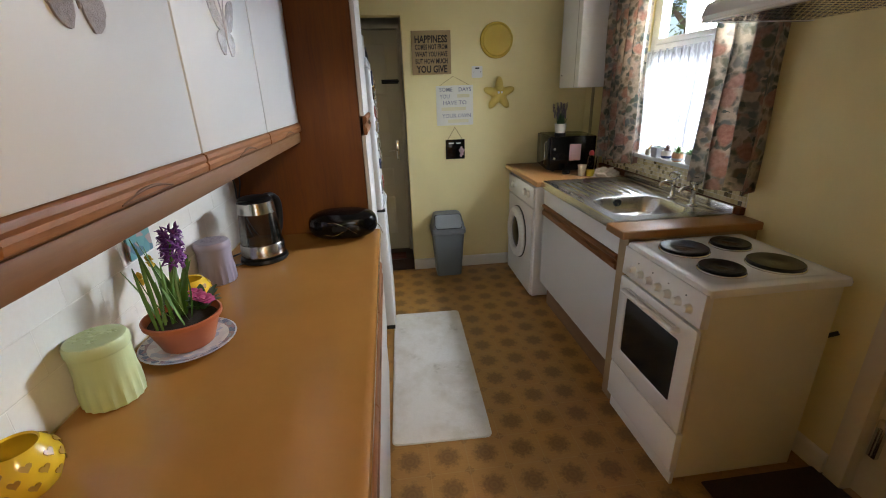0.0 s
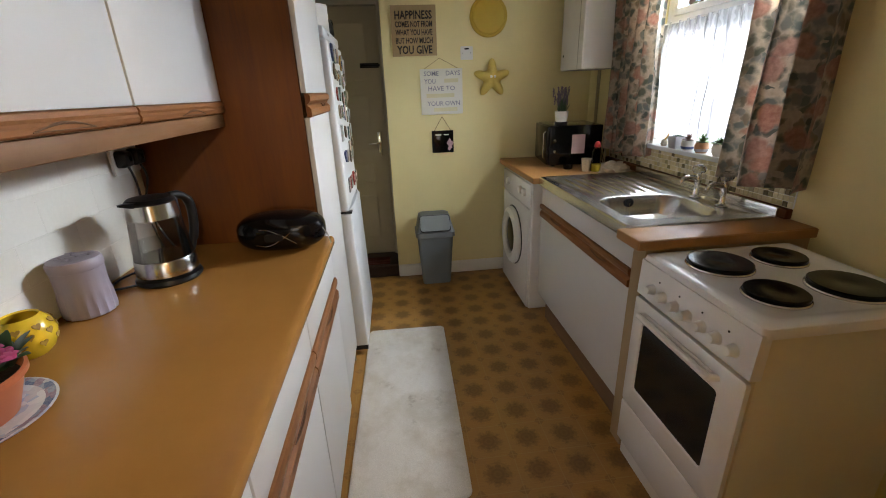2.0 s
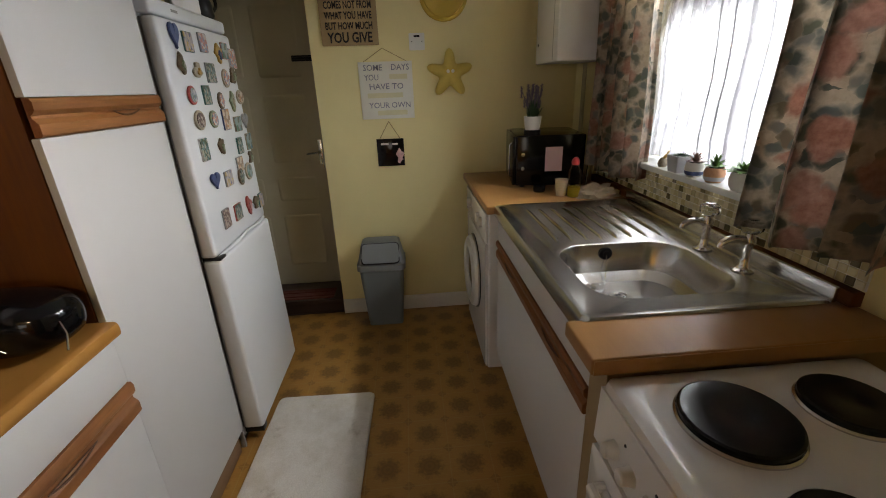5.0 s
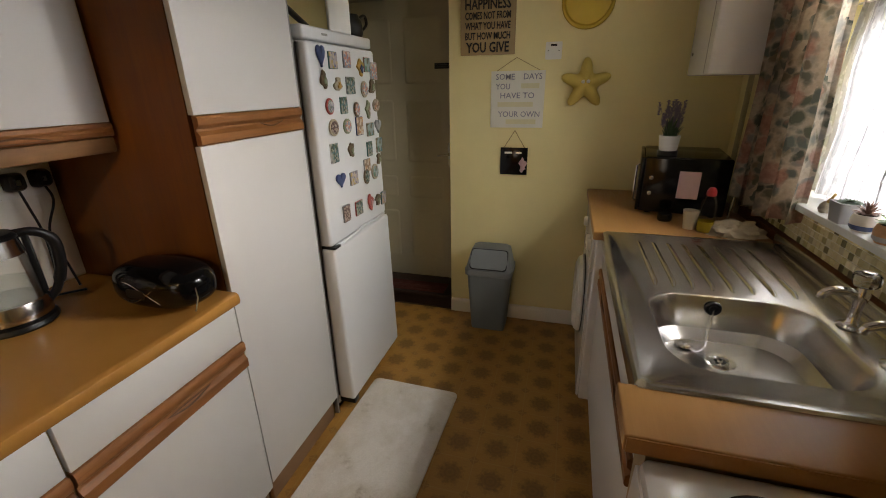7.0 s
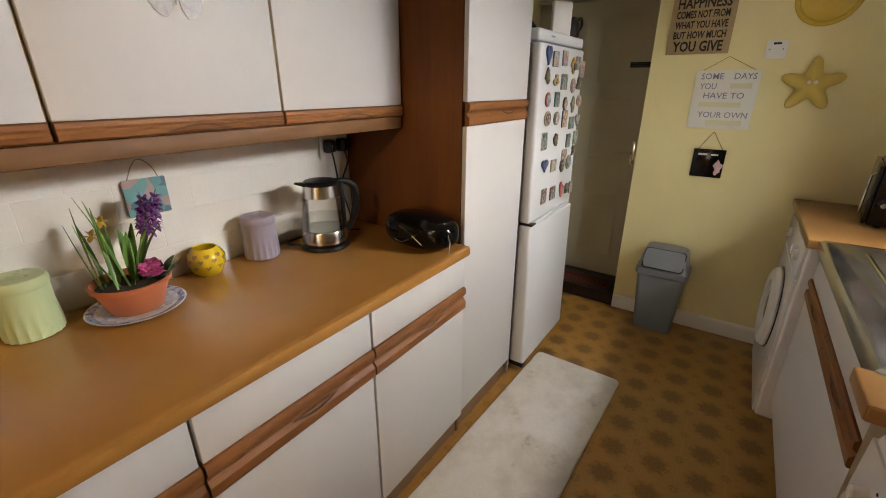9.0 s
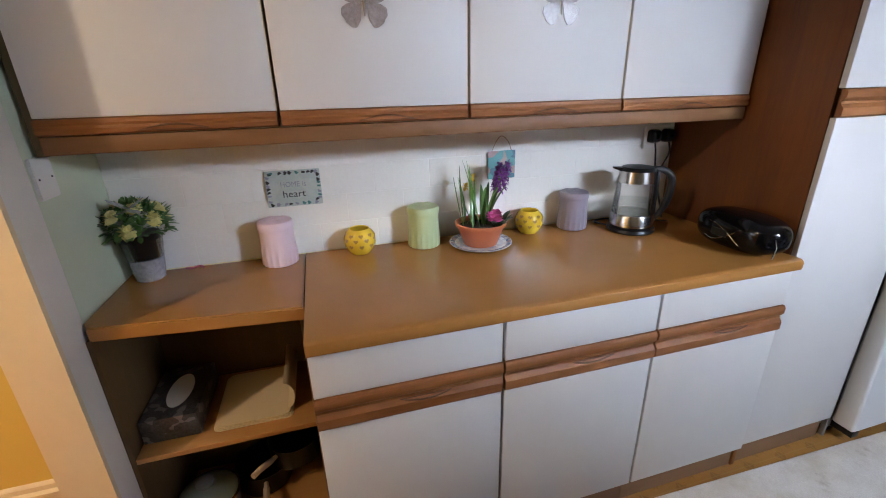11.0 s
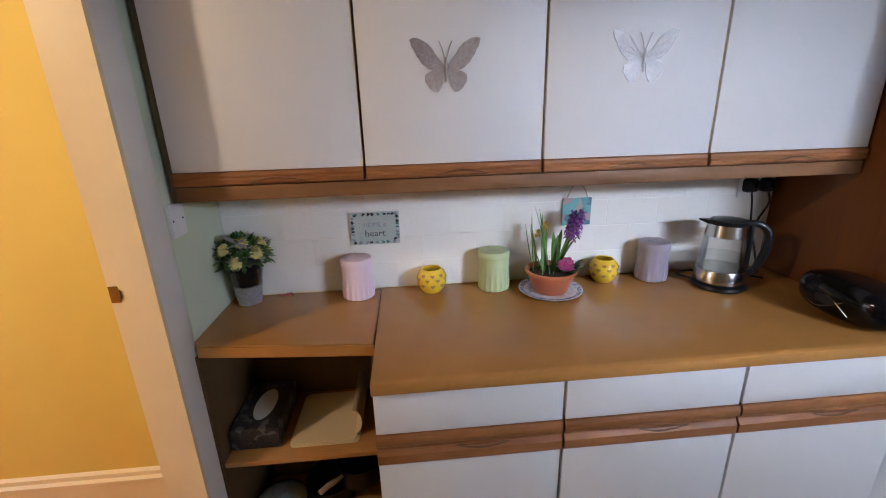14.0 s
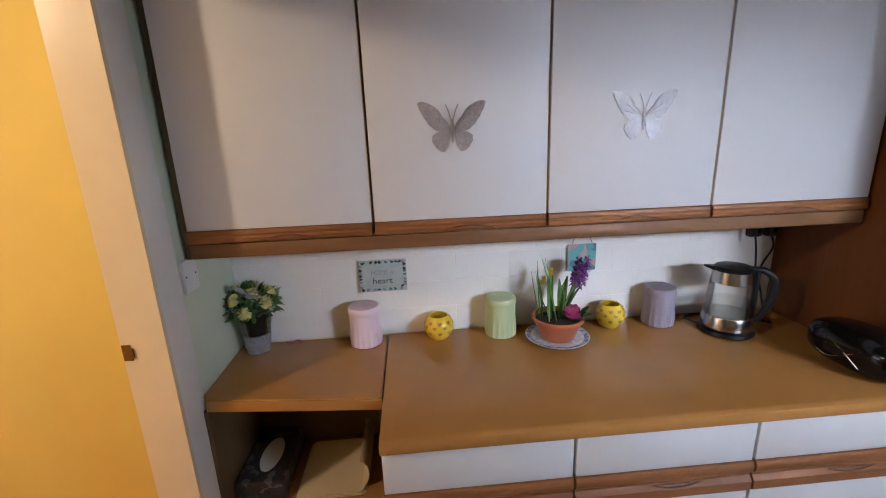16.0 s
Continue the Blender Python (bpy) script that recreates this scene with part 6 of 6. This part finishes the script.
single("kitchen_mat", mt, mat_material(), (0.64, 2.537, 0.0), "cream foam floor mat with grey-brown stains", "floor mat", turn=-1.6)

# right end worktop things ---------------------------------------------------
mw = thing("microwave", (1.86, 3.69, Z), "black glossy microwave with a pink note on its side", "microwave", turn=-8)
part("case", box((-0.17, -0.2, 0.012), (0.17, 0.2, 0.262), 0.008, 3), BLACK_GLOSS, mw)
part("door", box((-0.186, -0.2, 0.016), (-0.171, 0.2, 0.258), 0.004), BLACK_GLOSS, mw)
part("door_handle", tube([(-0.187, -0.165, 0.05), (-0.2, -0.165, 0.06), (-0.2, -0.165, 0.215), (-0.187, -0.165, 0.225)], 0.005, 8), CHROME, mw)
for z in (0.1, 0.17):
    part("vent_boss", lathe([(0, 0.006), (0.009, 0.005), (0.011, 0)], 14), CHROME, mw).matrix_basis = pose(-0.135, -0.2005, z, 90, 0, 0)
for x in (-0.13, 0.13):
    for y in (-0.16, 0.16):
        part("foot", lathe([(0, 0), (0.014, 0), (0.012, 0.012), (0, 0.012)], 12), BLACK, mw).matrix_basis = pose(x, y, 0)
single("pink_note", box((-0.042, -0.001, -0.06), (0.042, 0.0, 0.06)), plain("pink_paper", (0.6, 0.42, 0.42), 0.7, vary=0.06), (1.848, 3.4855, Z + 0.145), "pale pink paper note stuck on the microwave", "note", turn=-8)
lp = thing("lavender_pot", (1.76, 3.58, Z + 0.263), "white pot of artificial lavender on the microwave", "plant")
part("stand", lathe([(0, 0), (0.042, 0), (0.042, 0.02), (0, 0.02)], 24), BLACK, lp)
part("pot", lathe([(0, 0.02), (0.034, 0.02), (0.038, 0.03), (0.044, 0.085), (0.04, 0.085), (0.036, 0.07), (0, 0.07)], 32), PLASTIC, lp)
bm = bmesh.new()
rnd = random.Random(21)
for k in range(90):
    a = rnd.uniform(0, 6.28)
    r0 = rnd.uniform(0, 0.03)
    add_leaf(bm, (r0 * math.cos(a), r0 * math.sin(a), 0.07), (1.6 * r0 * math.cos(a) + rnd.uniform(-0.012, 0.012), 1.6 * r0 * math.sin(a) + rnd.uniform(-0.012, 0.012), 0.07 + rnd.uniform(0.04, 0.1)), 0.0045, 0.006, 4)
part("leaves", bm, GREEN_D, lp)
bm = bmesh.new()
for k in range(18):
    a = 2.4 * k
    r0 = 0.01 + 0.036 * (k / 18)
    tip = Vector((1.3 * r0 * math.cos(a) + rnd.uniform(-0.01, 0.01), 1.3 * r0 * math.sin(a) + rnd.uniform(-0.01, 0.01), 0.2 + 0.03 * math.sin(3 * k)))
    add_tube(bm, [(0.4 * r0 * math.cos(a), 0.4 * r0 * math.sin(a), 0.09), tip], 0.001, 5)
    for j in range(9):
        petals(bm, tip - Vector((0, 0, 0.006 * j)) + Vector((rnd.uniform(-0.003, 0.003), rnd.uniform(-0.003, 0.003), 0)), rnd.uniform(0.006, 0.0105), 4, 0.006, 0.45, (0, 0, 1), j)
part("lavender_spray", bm, plain("dusty_lavender", (0.2, 0.15, 0.22), 0.7, vary=0.3), lp, "dusty lavender heads")
fb = thing("washing_up_bottle", (1.885, 3.29, Z), "clear bottle of yellow washing-up liquid with a red cap", "bottle")
part("liquid", lathe([(0, 0.002), (0.027, 0.002), (0.029, 0.01), (0.029, 0.045), (0, 0.045)], 32), plain("yellow_liquid", (0.6, 0.45, 0.05), 0.15, vary=0.03), fb)
part("bottle_body", lathe([(0, 0), (0.029, 0), (0.031, 0.008), (0.031, 0.09), (0.028, 0.12), (0.018, 0.145), (0.014, 0.15), (0.0, 0.15)], 32), thin_glass("clear_bottle_plastic", (0.93, 0.93, 0.9)), fb)
part("cap", lathe([(0.016, 0.148), (0.018, 0.15), (0.018, 0.165), (0.012, 0.178), (0.006, 0.182), (0, 0.182)], 24), plain("red_plastic", (0.5, 0.03, 0.03), 0.35), fb, "red cap")
single("paper_cup", lathe([(0, 0.002), (0.022, 0.0), (0.03, 0.075), (0.032, 0.077), (0.028, 0.076), (0.02, 0.004)], 28), plain("cream_card", (0.66, 0.58, 0.42), 0.6), (1.835, 3.32, Z), "small cream cup beside the microwave", "cup")
cl = bmesh.new()
bmesh.ops.create_icosphere(cl, subdivisions=4, radius=1)
for v in cl.verts:
    k = 1 + 0.35 * noise.noise(v.co * 2.3) + 0.18 * noise.noise(v.co * 5.5)
    v.co = Vector((v.co.x * 0.1 * k, v.co.y * 0.06 * k, max(0.0, (v.co.z + 0.12) * 0.05 * k)))
single("crumpled_cloth", cl, plain("cream_dishcloth", (0.6, 0.53, 0.42), 0.95, vary=0.15, grain=120, relief=0.4), (1.985, 3.27, Z), "crumpled cream dishcloth by the sink", "cloth")
single("brush_handle", tube([(0, 0, 0), (0.03, 0.02, 0.33)], 0.007, 10), STEEL, (2.03, 3.5, Z), "thin grey pole leaning in the corner", "pole")
single("small_black_pot", lathe([(0, 0), (0.026, 0), (0.03, 0.006), (0.03, 0.03), (0.024, 0.034), (0, 0.034)], 24), BLACK_GLOSS, (1.76, 3.42, Z), "small black pot in front of the microwave", "pot")

# window sill things ---------------------------------------------------------


def succulent(y, x, size, pot_mat, label, kind, base_mat=None):
    p5 = thing("succulent_pot", (x, y, WZ0), label, "plant", "little pots on the window sill")
    r = size
    if kind == "square":
        part("pot", loft([flat_ring(-r * 0.8, r * 0.8, -r * 0.8, r * 0.8, 0.004, 0.0), flat_ring(-r, r, -r, r, 0.005, 1.75 * r), flat_ring(-r * 0.9, r * 0.9, -r * 0.9, r * 0.9, 0.004, 1.75 * r), flat_ring(-r * 0.85, r * 0.85, -r * 0.85, r * 0.85, 0.004, 1.5 * r)])[0], pot_mat, p5)
    else:
        part("pot", lathe([(0, 0), (r * 0.7, 0), (r * 0.95, r * 0.4), (r, r), (r * 0.85, 1.5 * r), (r * 0.75, 1.5 * r), (r * 0.7, 1.3 * r), (0, 1.3 * r)], 32), pot_mat, p5)
        if base_mat:
            part("band", lathe([(r * 0.82, r * 0.18), (r * 0.97, r * 0.38), (r * 1.0, r * 0.62), (r * 0.98, r * 0.62)], 32), base_mat, p5)
    part("soil", lathe([(0, 1.42 * r), (0.78 * r, 1.38 * r)], 20), SOIL, p5)
    return p5


def rosette(parent, z, r, material, n, rise, width=0.3, name="leaves"):
    bm = bmesh.new()
    for ring, (k, up) in enumerate(((1.0, 0.2), (0.75, 0.6), (0.45, 1.0))):
        petals(bm, (0, 0, z), r * k, n, rise * up, width, (0, 0, 1), ring * 0.4)
    part(name, bm, material, parent)


GREYPOT = plain("grey_cement_pot", (0.42, 0.42, 0.43), 0.7, vary=0.1)
WPOT = plain("white_glazed_pot", (0.7, 0.67, 0.6), 0.3, vary=0.08)
q1 = succulent(2.885, 2.115, 0.034, GREYPOT, "square grey pot with a low green succulent", "square")
rosette(q1, 0.055, 0.036, GREEN_D, 9, 0.012, 0.3)
q2 = succulent(2.798, 2.115, 0.032, WPOT, "round white pot with a reddish spiky succulent", "round", MAG[0])
rosette(q2, 0.045, 0.035, plain("russet_leaf", (0.2, 0.1, 0.07), 0.5, vary=0.3), 8, 0.038, 0.2)
q3 = succulent(2.697, 2.115, 0.032, plain("orange_glazed_pot", (0.55, 0.28, 0.14), 0.35, vary=0.3, blotch=40), "orange and cream pot with a bright green plant", "round", GREYPOT)
rosette(q3, 0.045, 0.036, GREEN, 7, 0.045, 0.28)
q4 = succulent(2.575, 2.115, 0.036, WPOT, "round white pot with a spreading green plant", "round")
rosette(q4, 0.052, 0.055, GREEN, 9, 0.03, 0.24)
q5 = succulent(2.475, 2.115, 0.038, GREYPOT, "square grey pot with a grey-green succulent", "square")
rosette(q5, 0.06, 0.045, plain("grey_green_leaf", (0.16, 0.22, 0.17), 0.5, vary=0.2), 8, 0.02, 0.35)
bd = thing("ornament_bird", (2.115, 2.99, WZ0), "small cream and yellow ornament on the sill", "ornament")
part("figure", lathe([(0, 0), (0.014, 0), (0.019, 0.012), (0.016, 0.026), (0.008, 0.036), (0, 0.038)], 20), MAG[2], bd)
part("yellow_spray", tube(curve_points([(0, 0, 0.03), (0.0, -0.015, 0.045), (0, -0.03, 0.065)], 5), [0.006] * 6 + [0.004] * 5, 8), MAG[6], bd)

# unseen frame, added round the opening that holds the next room's fill lamp
structure("window_2", boxes(((0.25, -2.28, 0.92), (0.3, -2.22, 2.08)), ((1.2, -2.28, 0.92), (1.25, -2.22, 2.08)), ((0.3, -2.28, 0.92), (1.2, -2.22, 0.97)), ((0.3, -2.28, 2.03), (1.2, -2.22, 2.08))), UPVC, "unseen white window frame added round the fill lamp in the next room", "window")
# next room lamp (source of the warm light through the doorway)
rl = thing("pendant_lamp", (1.2, -0.76, 2.215), "pendant lamp hanging in the next room", "lamp")
part("cord", tube([(0, 0, 0.12), (0, 0, 0.204)], 0.004, 8), PLASTIC, rl)
part("shade", lathe([(0.05, 0.2), (0.16, 0.12), (0.157, 0.118), (0.047, 0.197)], 32), PLASTIC, rl)

# tiles ------------------------------------------------------------------------
sp1 = structure("wall_tile_backing", box((XL, 0.292, 0.912), (XL + 0.006, 2.3545, 1.36)), GROUT, "white glazed wall tiles in brick bond", "wall tiles")
meshes = {}


def tile_mesh(w, h, d, name):
    key = (round(w, 4), round(h, 4), name)
    if key not in meshes:
        bm = bmesh.new()
        b = 0.001
        back = [bm.verts.new((0, y, z)) for y, z in ((0, 0), (w, 0), (w, h), (0, h))]
        frt = [bm.verts.new((d, y, z)) for y, z in ((b, b), (w - b, b), (w - b, h - b), (b, h - b))]
        bm.faces.new(frt)
        for k in range(4):
            bm.faces.new((back[k], back[(k + 1) % 4], frt[(k + 1) % 4], frt[k]))
        bmesh.ops.recalc_face_normals(bm, faces=bm.faces)
        o = mesh_object(name, bm, WHITE_TILE if name == "tile" else MOSAIC, False)
        meshes[key] = o.data
        bpy.data.objects.remove(o)
    return meshes[key]


rnd = random.Random(4)
for row in range(5):
    z0 = 0.9125 + row * 0.1005
    hh = min(0.0985, 1.3595 - z0)
    y = 0.293 - (0.1 if row % 2 else 0.0)
    while y < 2.353:
        a0, a1 = max(y, 0.293), min(y + 0.199, 2.354)
        if a1 - a0 > 0.01:
            o = new("tile", tile_mesh(a1 - a0, hh, 0.0005, "tile"))
            o.parent = sp1
            o.matrix_basis = pose(XL + 0.006 + rnd.uniform(-0.0002, 0.0002), a0, z0, 0, rnd.uniform(-0.1, 0.1), rnd.uniform(-0.08, 0.08))
        y += 0.2005
sp2 = structure("wall_mosaic_backing", box((XR - 0.005, 2.17, 0.95), (XR, 3.6, WZ0 - 0.026)), GROUT, "small square mosaic tiles in cream, olive and brown", "wall tiles")
for i in range(60):
    for j in range(5):
        o = new("mosaic_tile", tile_mesh(0.0212, 0.0212, 0.003, "mosaic_tile"))
        o.parent = sp2
        o.matrix_basis = pose(XR - 0.005, 2.1725 + 0.0235 * i + 0.0212, 0.9505 + 0.0228 * j, 0, 0, 180)
